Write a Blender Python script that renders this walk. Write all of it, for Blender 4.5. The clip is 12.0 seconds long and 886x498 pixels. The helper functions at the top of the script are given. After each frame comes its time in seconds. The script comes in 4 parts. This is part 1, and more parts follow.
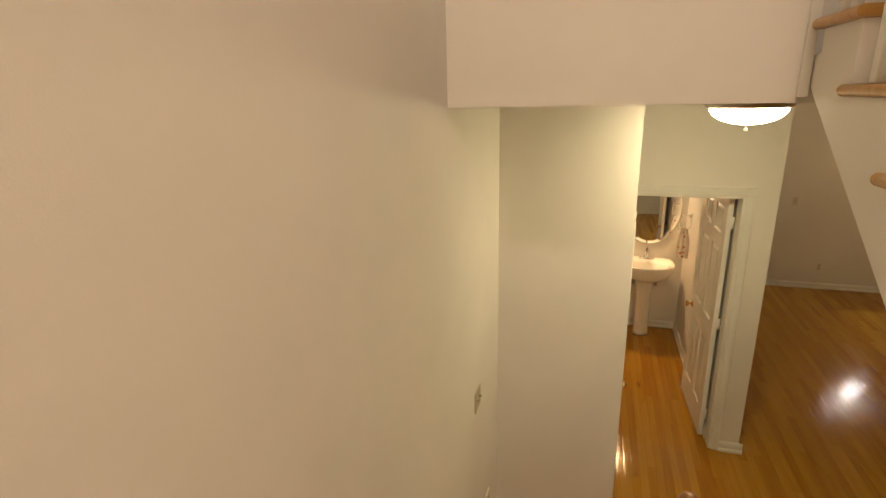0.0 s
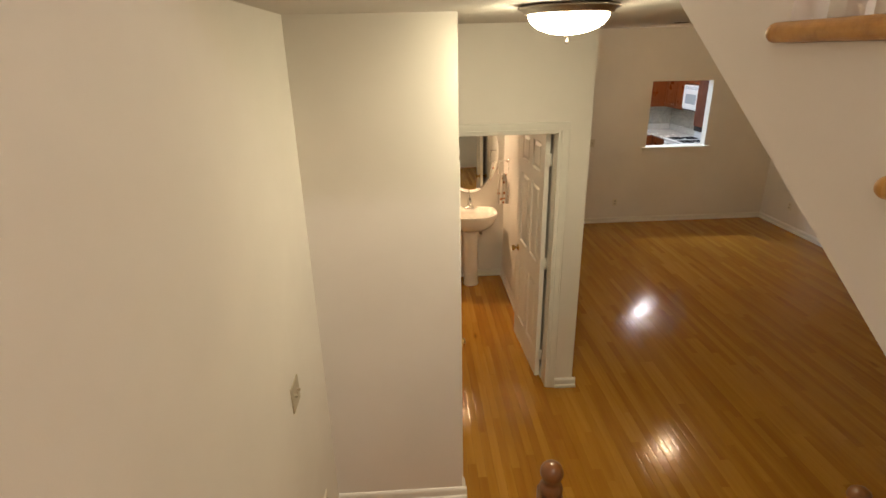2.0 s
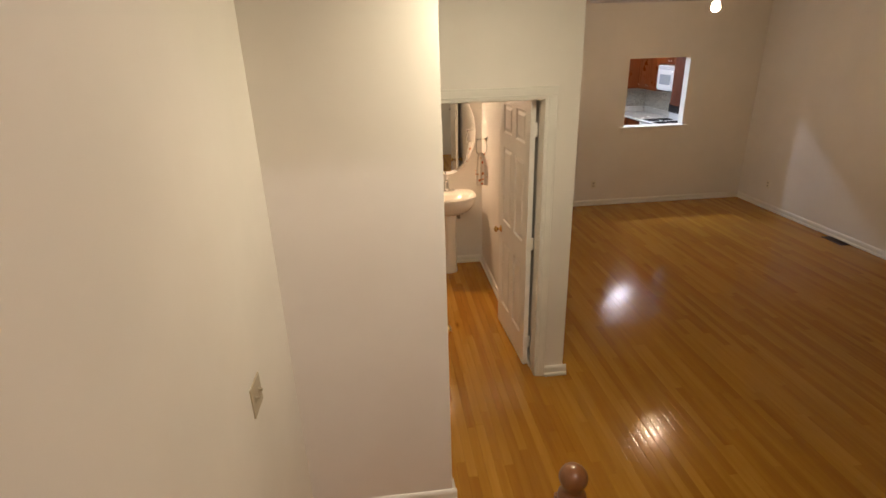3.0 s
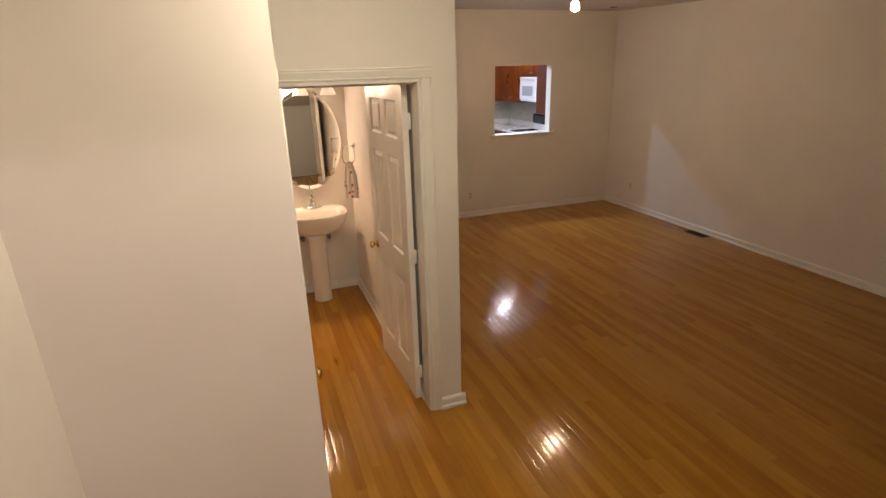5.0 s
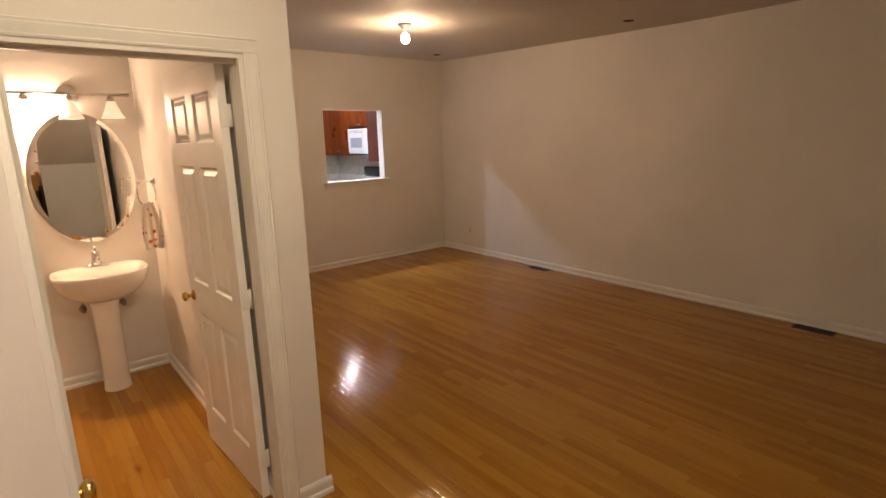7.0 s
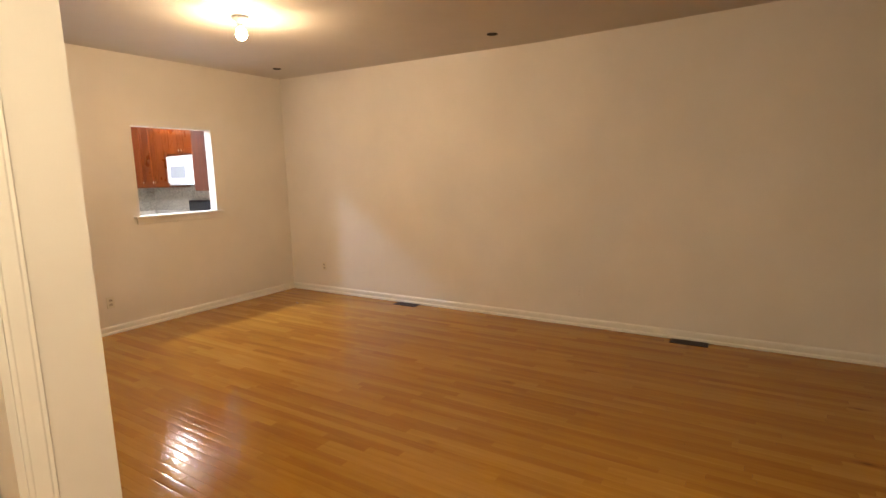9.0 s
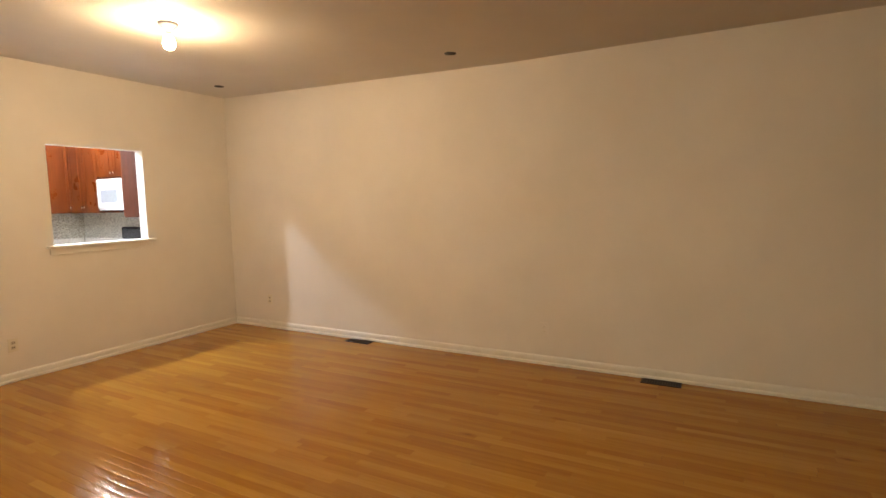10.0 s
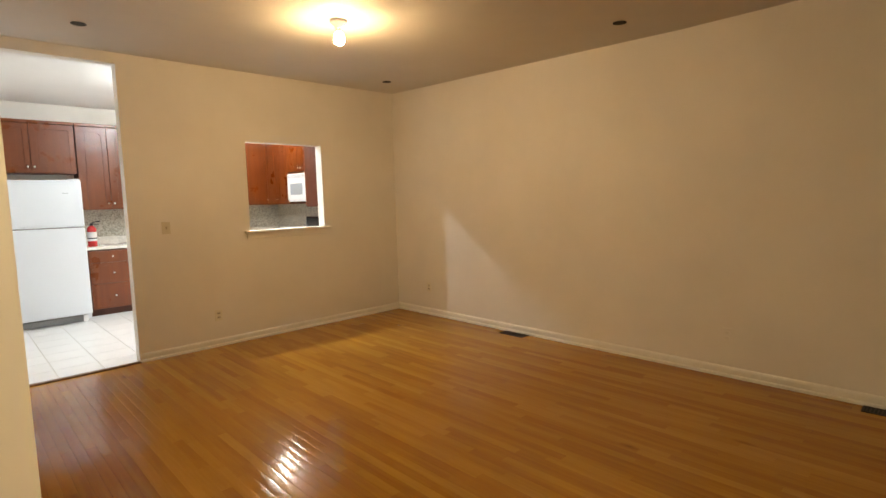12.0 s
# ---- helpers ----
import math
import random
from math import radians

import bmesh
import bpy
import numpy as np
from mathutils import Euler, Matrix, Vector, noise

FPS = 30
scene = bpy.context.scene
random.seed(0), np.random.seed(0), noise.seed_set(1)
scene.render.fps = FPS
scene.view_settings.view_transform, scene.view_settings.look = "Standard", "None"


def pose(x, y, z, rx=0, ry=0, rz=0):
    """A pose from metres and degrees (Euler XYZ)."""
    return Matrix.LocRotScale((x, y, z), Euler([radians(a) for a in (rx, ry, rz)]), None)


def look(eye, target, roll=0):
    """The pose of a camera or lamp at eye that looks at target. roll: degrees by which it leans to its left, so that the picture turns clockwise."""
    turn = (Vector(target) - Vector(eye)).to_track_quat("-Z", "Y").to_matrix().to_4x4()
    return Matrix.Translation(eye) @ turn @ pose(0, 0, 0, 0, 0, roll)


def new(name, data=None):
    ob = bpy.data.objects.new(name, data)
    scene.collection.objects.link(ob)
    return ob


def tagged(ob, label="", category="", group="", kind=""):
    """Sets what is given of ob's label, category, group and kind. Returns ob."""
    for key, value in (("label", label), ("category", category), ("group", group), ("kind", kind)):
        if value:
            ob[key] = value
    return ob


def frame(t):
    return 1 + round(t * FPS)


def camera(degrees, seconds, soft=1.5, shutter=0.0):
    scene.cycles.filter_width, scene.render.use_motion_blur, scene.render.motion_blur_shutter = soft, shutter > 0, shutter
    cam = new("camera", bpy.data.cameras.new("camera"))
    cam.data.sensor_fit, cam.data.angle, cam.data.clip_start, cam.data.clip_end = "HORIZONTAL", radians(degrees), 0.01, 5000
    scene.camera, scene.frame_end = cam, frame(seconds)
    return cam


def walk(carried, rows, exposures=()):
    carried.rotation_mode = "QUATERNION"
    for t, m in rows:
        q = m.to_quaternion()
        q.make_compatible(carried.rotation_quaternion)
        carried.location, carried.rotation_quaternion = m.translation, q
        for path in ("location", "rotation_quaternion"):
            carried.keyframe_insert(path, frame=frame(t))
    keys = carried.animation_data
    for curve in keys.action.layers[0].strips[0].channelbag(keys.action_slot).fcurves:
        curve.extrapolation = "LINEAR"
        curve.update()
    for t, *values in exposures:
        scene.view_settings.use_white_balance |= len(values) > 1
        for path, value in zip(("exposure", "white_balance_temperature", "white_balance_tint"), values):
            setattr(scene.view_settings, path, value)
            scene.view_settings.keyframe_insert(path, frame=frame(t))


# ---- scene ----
cam = camera(81.1, 12.0)
PATH = [
    (0, (0.242, 0.181, 2.763), (-0.318, 2.013, 2.187), -1.4),
    (0.5, (0.206, 0.311, 2.758), (-0.118, 2.179, 2.121), -1.5),
    (1, (0.211, 0.425, 2.685), (0.178, 2.308, 2.012), -1.4),
    (1.5, (0.257, 0.544, 2.597), (0.302, 2.414, 1.892), -1.5),
    (2, (0.25, 0.662, 2.547), (0.335, 2.529, 1.835), -1.3),
    (2.5, (0.216, 0.788, 2.441), (0.359, 2.645, 1.711), -1.5),
    (4.5, (0.265, 1.353, 2.168), (0.722, 3.158, 1.438), -1.7),
    (5, (0.343, 1.451, 2.088), (0.989, 3.224, 1.427), -1.6),
    (5.5, (0.401, 1.553, 2.031), (1.179, 3.333, 1.555), -1.6),
    (6, (0.423, 1.709, 1.936), (1.379, 3.413, 1.511), -1.6),
    (6.5, (0.404, 1.826, 1.84), (1.538, 3.418, 1.418), -1.6),
    (7, (0.453, 1.994, 1.7), (1.693, 3.505, 1.278), -1.6),
    (7.5, (0.49, 2.153, 1.628), (1.859, 3.551, 1.211), -1.8),
    (9.5, (0.976, 2.757, 1.49), (2.699, 3.747, 1.26), -1.4),
    (10, (1.156, 2.821, 1.507), (2.908, 3.766, 1.317), -1.2),
    (10.5, (1.25, 2.93, 1.505), (2.946, 3.971, 1.298), -1.4),
    (11, (1.285, 2.99, 1.473), (2.809, 4.266, 1.253), -1.3),
    (11.5, (1.306, 2.967, 1.449), (2.666, 4.416, 1.222), -1.5),
    (12, (1.331, 2.885, 1.44), (2.708, 4.323, 1.246), -1.6),
]
EXPOSURES = [(0, -0.29, 8000, 9), (0.5, -0.25, 7300, 7), (1, -0.20, 7300, 8), (2, -0.14, 6900, 12), (2.5, -0.14, 6700, 15), (4.5, -0.09, 6550, 20), (6.5, 0.0, 6750, 25), (7.5, 0.25, 7150, 25),
             (9.5, 1.02, 7200, 16), (10.5, 0.98, 7400, 15), (11, 0.77, 7800, 14), (11.5, 0.55, 8200, 13), (12, 0.55, 8400, 12)]
walk(cam, [(t, look(eye, target, roll)) for t, eye, target, roll in PATH], EXPOSURES)

# ---- world and lamps ----
world = bpy.data.worlds.new("world")
scene.world = world
world.use_nodes = True
world.node_tree.nodes["Background"].inputs[0].default_value = (0.02, 0.022, 0.03, 1)
world.node_tree.nodes["Background"].inputs[1].default_value = 0.3

DOME_GLOW, BULB_GLOW, SHADE_GLOW, KITCHEN_W, UPPER_W = 86.0, 1190.0, 112.0, 1650.0, 98.0


# ---- materials ----
def nodes_of(name):
    m = bpy.data.materials.new(name)
    m.use_nodes = True
    nt = m.node_tree
    return m, nt, nt.nodes["Principled BSDF"]


def link(nt, a, b):
    nt.links.new(a, b)


def ramp(nt, fac, stops):
    r = nt.nodes.new("ShaderNodeValToRGB")
    el = r.color_ramp.elements
    el[0].position, el[0].color = stops[0][0], (*stops[0][1], 1)
    el[1].position, el[1].color = stops[-1][0], (*stops[-1][1], 1)
    for p, c in stops[1:-1]:
        e = el.new(p)
        e.color = (*c, 1)
    link(nt, fac, r.inputs[0])
    return r.outputs[0]


def noise_node(nt, scale, detail=3.0, rough=0.55, vector=None):
    n = nt.nodes.new("ShaderNodeTexNoise")
    n.inputs["Scale"].default_value = scale
    n.inputs["Detail"].default_value = detail
    n.inputs["Roughness"].default_value = rough
    if vector is None:
        vector = nt.nodes.new("ShaderNodeNewGeometry").outputs["Position"]
    link(nt, vector, n.inputs["Vector"])
    return n.outputs["Fac"]


def bump(nt, bsdf, height, strength, distance):
    b = nt.nodes.new("ShaderNodeBump")
    b.inputs["Strength"].default_value = strength
    b.inputs["Distance"].default_value = distance
    link(nt, height, b.inputs["Height"])
    link(nt, b.outputs[0], bsdf.inputs["Normal"])


def paint(name, colour, rough=0.6, vary=0.06, grain=260.0, depth=0.0006, big=1.3):
    m, nt, b = nodes_of(name)
    lo = [c * (1 - vary) for c in colour]
    hi = [min(1, c * (1 + vary * 0.5)) for c in colour]
    link(nt, ramp(nt, noise_node(nt, big, 4), [(0.3, lo), (0.7, hi)]), b.inputs["Base Color"])
    link(nt, ramp(nt, noise_node(nt, 6.0, 3), [(0.3, (rough - 0.06,) * 3), (0.7, (rough + 0.08,) * 3)]), b.inputs["Roughness"])
    bump(nt, b, noise_node(nt, grain, 2), 0.35, depth)
    return m


def plain(name, colour, rough=0.4, metal=0.0, vary=0.08, scale=20.0, coat=0.0):
    m, nt, b = nodes_of(name)
    lo = [c * (1 - vary) for c in colour]
    hi = [min(1, c * (1 + vary)) for c in colour]
    link(nt, ramp(nt, noise_node(nt, scale, 3), [(0.3, lo), (0.7, hi)]), b.inputs["Base Color"])
    b.inputs["Roughness"].default_value = rough
    b.inputs["Metallic"].default_value = metal
    b.inputs["Coat Weight"].default_value = coat
    return m


def glow(name, colour, strength, base=(0.9, 0.9, 0.88)):
    m, nt, b = nodes_of(name)
    b.inputs["Base Color"].default_value = (*base, 1)
    b.inputs["Roughness"].default_value = 0.25
    b.inputs["Emission Color"].default_value = (*colour, 1)
    b.inputs["Emission Strength"].default_value = strength
    return m


def wood(name, dark, mid, light, stretch, rough=0.25, source="none", scale=1.0, spread=0.55, grain_bump=0.0004, coat=0.0):
    """Wood whose grain runs along the axis with the small number in stretch. source: object, island or none, for the tone of each board."""
    m, nt, b = nodes_of(name)
    geo = nt.nodes.new("ShaderNodeNewGeometry")
    mp = nt.nodes.new("ShaderNodeMapping")
    mp.inputs["Scale"].default_value = [s * scale for s in stretch]
    link(nt, geo.outputs["Position"], mp.inputs["Vector"])
    vec = mp.outputs[0]
    rnd = None
    if source == "object":
        rnd = nt.nodes.new("ShaderNodeObjectInfo").outputs["Random"]
    elif source == "island":
        rnd = geo.outputs["Random Per Island"]
    if rnd is not None:
        mul = nt.nodes.new("ShaderNodeMath")
        mul.operation = "MULTIPLY"
        mul.inputs[1].default_value = 57.0
        link(nt, rnd, mul.inputs[0])
        add = nt.nodes.new("ShaderNodeVectorMath")
        add.operation = "ADD"
        link(nt, vec, add.inputs[0])
        link(nt, mul.outputs[0], add.inputs[1])
        vec = add.outputs[0]
    g = noise_node(nt, 1.0, 6, 0.62, vec)
    fac = g
    if rnd is not None:
        mix = nt.nodes.new("ShaderNodeMix")
        mix.data_type = "FLOAT"
        mix.inputs[0].default_value = spread
        link(nt, g, mix.inputs[2])
        link(nt, rnd, mix.inputs[3])
        fac = mix.outputs[0]
    tone = ramp(nt, fac, [(0.18, dark), (0.5, mid), (0.85, light)])
    if rnd is not None:
        # sparse dark knots, drawn out along the board
        km = nt.nodes.new("ShaderNodeMapping")
        km.inputs["Scale"].default_value = (3.6, 1.25, 0.0)
        link(nt, geo.outputs["Position"], km.inputs["Vector"])
        kv = nt.nodes.new("ShaderNodeTexVoronoi")
        kv.inputs["Scale"].default_value = 1.0
        link(nt, km.outputs[0], kv.inputs["Vector"])
        kmix = nt.nodes.new("ShaderNodeMix")
        kmix.data_type, kmix.blend_type = "RGBA", "MULTIPLY"
        kmix.inputs[0].default_value = 1.0
        link(nt, tone, kmix.inputs[6])
        link(nt, ramp(nt, kv.outputs["Distance"], [(0.015, (0.45, 0.37, 0.31)), (0.04, (0.74, 0.68, 0.62)), (0.10, (1, 1, 1))]), kmix.inputs[7])
        tone = kmix.outputs[2]
        b.inputs["Specular IOR Level"].default_value = 0.27
    link(nt, tone, b.inputs["Base Color"])
    link(nt, ramp(nt, noise_node(nt, 5.0, 4), [(0.3, (rough * 0.8,) * 3), (0.75, (rough * 1.5,) * 3)]), b.inputs["Roughness"])
    b.inputs["Coat Weight"].default_value = coat
    b.inputs["Coat Roughness"].default_value = 0.12
    bump(nt, b, g, 0.25, grain_bump)
    return m


WALL = paint("wall_paint", (0.77, 0.735, 0.685), 0.62)
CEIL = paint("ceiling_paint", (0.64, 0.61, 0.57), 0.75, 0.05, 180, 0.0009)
KCEIL = paint("kitchen_ceiling_paint", (0.82, 0.81, 0.79), 0.7, 0.04, 180, 0.0009)
TRIM = paint("trim_paint", (0.77, 0.75, 0.70), 0.38, 0.05, 60, 0.0003, 4)
DOORP = paint("door_paint", (0.80, 0.78, 0.74), 0.35, 0.04, 90, 0.0003, 5)
OAK1 = wood("oak_board", (0.285, 0.113, 0.014), (0.39, 0.180, 0.022), (0.485, 0.249, 0.038), (26, 1.6, 26), 0.095, "object", 1.0, 0.35, 0.0004, 0.0)
OAK2 = wood("oak_board_rest", (0.285, 0.113, 0.014), (0.39, 0.180, 0.022), (0.485, 0.249, 0.038), (26, 1.6, 26), 0.095, "island", 1.0, 0.35, 0.0004, 0.0)
SUBFLOOR = plain("floor_joint", (0.045, 0.02, 0.008), 0.7)
OAKT = wood("oak_tread", (0.27, 0.115, 0.018), (0.42, 0.20, 0.036), (0.52, 0.275, 0.06), (3, 40, 40), 0.3, coat=0.3)
NEWELW = wood("newel_wood", (0.10, 0.034, 0.008), (0.17, 0.062, 0.016), (0.24, 0.095, 0.027), (50, 50, 4), 0.3, coat=0.4)
CHERRY = wood("cherry_cabinet", (0.115, 0.021, 0.003), (0.155, 0.032, 0.004), (0.215, 0.052, 0.007), (22, 22, 0.9), 0.30, coat=0.0)
# dark cherry, with the shade on the pass-through cabinet's side put into the colour
CHERRYD = wood("cherry_dark_shaded", (0.050, 0.009, 0.002), (0.082, 0.017, 0.003), (0.125, 0.028, 0.005), (13, 13, 1.2), 0.42, coat=0.0)
BRASS = plain("brass", (0.72, 0.50, 0.18), 0.22, 1.0)
CHROME = plain("chrome", (0.75, 0.75, 0.74), 0.08, 1.0, 0.03)
NICKEL = plain("brushed_nickel", (0.52, 0.49, 0.45), 0.3, 1.0)
BRONZE = plain("pewter", (0.36, 0.33, 0.29), 0.34, 0.9)
PORC = plain("porcelain", (0.84, 0.80, 0.74), 0.08, 0.0, 0.02, 3, 0.5)
PLATE = plain("plastic_plate", (0.74, 0.70, 0.60), 0.4, 0.0, 0.03)
PLATEA = plain("plastic_almond", (0.63, 0.585, 0.49), 0.4, 0.0, 0.03)
PLATED = plain("plastic_ivory", (0.42, 0.36, 0.26), 0.42, 0.0, 0.05)
DARKIN = plain("dark_inside", (0.02, 0.018, 0.016), 0.8)
IRON = plain("vent_brown", (0.035, 0.021, 0.012), 0.6, 0.0)
MIRROR = plain("mirror_silver", (0.90, 0.91, 0.90), 0.012, 1.0, 0.005, 2)
FRIDGE = paint("fridge_enamel", (0.68, 0.72, 0.77), 0.36, 0.012, 420, 0.0003, 1)
WHITEP = plain("white_enamel", (0.80, 0.81, 0.82), 0.25, 0, 0.02, 5)
BLACKG = plain("black_enamel", (0.012, 0.014, 0.02), 0.22, 0, 0.2)
GREYG = plain("grey_glass", (0.36, 0.40, 0.44), 0.12, 0, 0.05)
GREYM = plain("grey_kick", (0.22, 0.22, 0.22), 0.5)
RED = plain("red_enamel", (0.55, 0.02, 0.02), 0.3)
LABELW = plain("label_white", (0.75, 0.75, 0.73), 0.5)
TILE = plain("tile_white", (0.72, 0.73, 0.74), 0.28, 0.0, 0.025, 3.0)
GROUT = plain("tile_grout", (0.64, 0.62, 0.58), 0.8)
BULBTOP = glow("bulb_shoulder", (1.0, 0.86, 0.66), 32.0)
BULBG = glow("bulb_glow", (1.0, 0.74, 0.43), BULB_GLOW)
DOMEG = glow("dome_glass", (1.0, 0.91, 0.63), DOME_GLOW)
SHADEON = glow("shade_lit", (1.0, 0.76, 0.50), SHADE_GLOW)
VBULB = glow("vanity_bulb", (1.0, 0.66, 0.36), 1900.0)
SOCKETP = plain("plastic_socket", (0.56, 0.51, 0.42), 0.4)
# no lamp inside: weak emission imitates light caught in the frosted glass
SHADEOFF = glow("shade_frosted_glow", (1.0, 0.74, 0.46), 0.6)
KLAMP = glow("kitchen_diffuser", (0.62, 0.80, 1.0), KITCHEN_W)
DOWNL = glow("downlight_lens", (0.74, 0.86, 1.0), 3600.0)
KLAMP2 = glow("kitchen_diffuser_dim", (0.98, 0.95, 0.90), 240.0)
UPLAMP = glow("upstairs_diffuser", (1.0, 0.87, 0.77), UPPER_W)


def granite():
    m, nt, b = nodes_of("backsplash_granite")
    v = nt.nodes.new("ShaderNodeTexVoronoi")
    v.inputs["Scale"].default_value = 70
    link(nt, nt.nodes.new("ShaderNodeNewGeometry").outputs["Position"], v.inputs["Vector"])
    n = noise_node(nt, 55, 5, 0.7)
    mix = nt.nodes.new("ShaderNodeMix")
    mix.data_type = "FLOAT"
    mix.inputs[0].default_value = 0.6
    link(nt, v.outputs["Color"], mix.inputs[2])
    link(nt, n, mix.inputs[3])
    link(nt, ramp(nt, mix.outputs[0], [(0.22, (0.14, 0.125, 0.10)), (0.5, (0.46, 0.42, 0.34)), (0.75, (0.68, 0.64, 0.55))]), b.inputs["Base Color"])
    b.inputs["Roughness"].default_value = 0.3
    return m


GRANITE = granite()
COUNTER = paint("counter_stone", (0.72, 0.68, 0.62), 0.22, 0.14, 90, 0.0001, 30)


def towel_cloth():
    m, nt, b = nodes_of("printed_towel")
    v = nt.nodes.new("ShaderNodeTexVoronoi")
    v.inputs["Scale"].default_value = 19
    link(nt, nt.nodes.new("ShaderNodeNewGeometry").outputs["Position"], v.inputs["Vector"])
    link(nt, ramp(nt, v.outputs["Distance"], [(0.16, (0.50, 0.13, 0.04)), (0.26, (0.74, 0.40, 0.18)), (0.32, (0.88, 0.84, 0.79))]), b.inputs["Base Color"])
    b.inputs["Roughness"].default_value = 0.95
    bump(nt, b, noise_node(nt, 500, 2), 0.6, 0.001)
    return m


TOWEL = towel_cloth()


# ---- mesh helpers ----
def box(bm, x0, y0, z0, x1, y1, z1, bevel=0.0):
    x0, x1 = min(x0, x1), max(x0, x1)
    y0, y1 = min(y0, y1), max(y0, y1)
    z0, z1 = min(z0, z1), max(z0, z1)
    vs = [bm.verts.new(p) for p in ((x0, y0, z0), (x1, y0, z0), (x1, y1, z0), (x0, y1, z0), (x0, y0, z1), (x1, y0, z1), (x1, y1, z1), (x0, y1, z1))]
    fs = [bm.faces.new([vs[i] for i in f]) for f in ((3, 2, 1, 0), (4, 5, 6, 7), (0, 1, 5, 4), (1, 2, 6, 5), (2, 3, 7, 6), (3, 0, 4, 7))]
    if bevel > 0:
        edges = list({e for f in fs for e in f.edges})
        bmesh.ops.bevel(bm, geom=edges, offset=bevel, segments=2, profile=0.5, affect="EDGES")
    return bm


def boxes(*rows, bevel=0.0):
    bm = bmesh.new()
    for r in rows:
        box(bm, *r, bevel=bevel)
    return bm


def lathe(bm, profile, seg=32, centre=(0, 0, 0), axis="z", sx=1.0, sy=1.0):
    rings = []
    for r, h in profile:
        ring = []
        if r < 1e-6:
            ring = [(0, 0, h)] * 1
        else:
            ring = [(r * sx * math.cos(2 * math.pi * i / seg), r * sy * math.sin(2 * math.pi * i / seg), h) for i in range(seg)]
        out = []
        for x, y, z in ring:
            if axis == "x":
                x, y, z = z, x, y
            elif axis == "y":
                x, y, z = y, z, x
            out.append(bm.verts.new((x + centre[0], y + centre[1], z + centre[2])))
        rings.append(out)
    for a, b in zip(rings, rings[1:]):
        if len(a) == 1 and len(b) == 1:
            continue
        for i in range(seg):
            j = (i + 1) % seg
            if len(a) == 1:
                f = (a[0], b[j], b[i])
            elif len(b) == 1:
                f = (a[i], a[j], b[0])
            else:
                f = (a[i], a[j], b[j], b[i])
            bm.faces.new(f)
    if len(rings[0]) > 1:
        bm.faces.new(list(reversed(rings[0])))
    if len(rings[-1]) > 1:
        bm.faces.new(rings[-1])
    bmesh.ops.recalc_face_normals(bm, faces=bm.faces)
    for f in bm.faces:
        f.smooth = True
    return bm


def tube(bm, pts, r, seg=10, closed=False):
    pts = [Vector(p) for p in pts]
    n = len(pts)
    rings = []
    for i, p in enumerate(pts):
        a = pts[(i - 1) % n] if (closed or i > 0) else p
        c = pts[(i + 1) % n] if (closed or i < n - 1) else p
        d = (c - a).normalized()
        u = d.cross(Vector((0, 0, 1)))
        if u.length < 1e-3:
            u = d.cross(Vector((1, 0, 0)))
        u.normalize()
        w = d.cross(u)
        rings.append([bm.verts.new(p + r * (math.cos(2 * math.pi * k / seg) * u + math.sin(2 * math.pi * k / seg) * w)) for k in range(seg)])
    pairs = list(zip(rings, rings[1:]))
    if closed:
        pairs.append((rings[-1], rings[0]))
    for a, b in pairs:
        for k in range(seg):
            bm.faces.new((a[k], a[(k + 1) % seg], b[(k + 1) % seg], b[k]))
    if not closed:
        bm.faces.new(list(reversed(rings[0])))
        bm.faces.new(rings[-1])
    bmesh.ops.recalc_face_normals(bm, faces=bm.faces)
    for f in bm.faces:
        f.smooth = True
    return bm


def prism(bm, profile, p0, p1, out, up=(0, 0, 1)):
    """A moulding: the profile's (out, up) steps carried from p0 to p1."""
    p0, p1, out, up = Vector(p0), Vector(p1), Vector(out), Vector(up)
    a = [bm.verts.new(p0 + out * u + up * v) for u, v in profile]
    b = [bm.verts.new(p1 + out * u + up * v) for u, v in profile]
    n = len(profile)
    for i in range(n):
        j = (i + 1) % n
        bm.faces.new((a[i], a[j], b[j], b[i]))
    bm.faces.new(list(reversed(a)))
    bm.faces.new(b)
    bmesh.ops.recalc_face_normals(bm, faces=bm.faces)
    return bm


def mesh_of(name, bm, material):
    me = bpy.data.meshes.new(name)
    bm.to_mesh(me)
    bm.free()
    me.materials.append(material)
    return me


def part(name, bm, material, parent, label=""):
    ob = new(name, mesh_of(name, bm, material))
    ob.parent = parent
    if label:
        tagged(ob, label)
    return ob


def thing(name, where, label, category, group="", rz=0.0):
    ob = new(name)
    ob.empty_display_size = 0.1
    ob.matrix_world = pose(*where, 0, 0, rz)
    return tagged(ob, label, category, group)


def setting(name, bm, material, label="", category=""):
    ob = new(name, mesh_of(name, bm, material))
    return tagged(ob, label, category, "", "structure")


# ---- plan, in metres ----
XW = -0.30                      # long wall beside the stairs
XCL, YCL = 0.445, 3.08          # closet block's corner
YB, XBE, XBI, YBB = 4.13, 1.42, 1.222, 6.40   # powder room: front, outer side, inner side, back
DX0, DX1 = 0.458, 1.216         # powder room door opening
DH = 2.035
YK, XR = 8.24, 5.62             # kitchen wall and the long wall of the living room
KT = 0.12
ZC = 2.707                      # ceiling of the hall
ZW = 2.80                       # tops of the walls, above the ceiling
KX0, KX1, KZ = 1.45, 2.53, 2.705    # way into the kitchen
PX0, PX1, PZ0, PZ1 = 3.645, 4.545, 1.135, 2.09   # pass-through
YKB, XKL = 11.56, 1.25          # kitchen's back and side
YS = -2.2                       # living room's far end
YH = 2.055                      # edge of the upper floor over the stairs
XS0, XS1 = 0.83, 1.85           # upper flight
ZTOP = 5.35

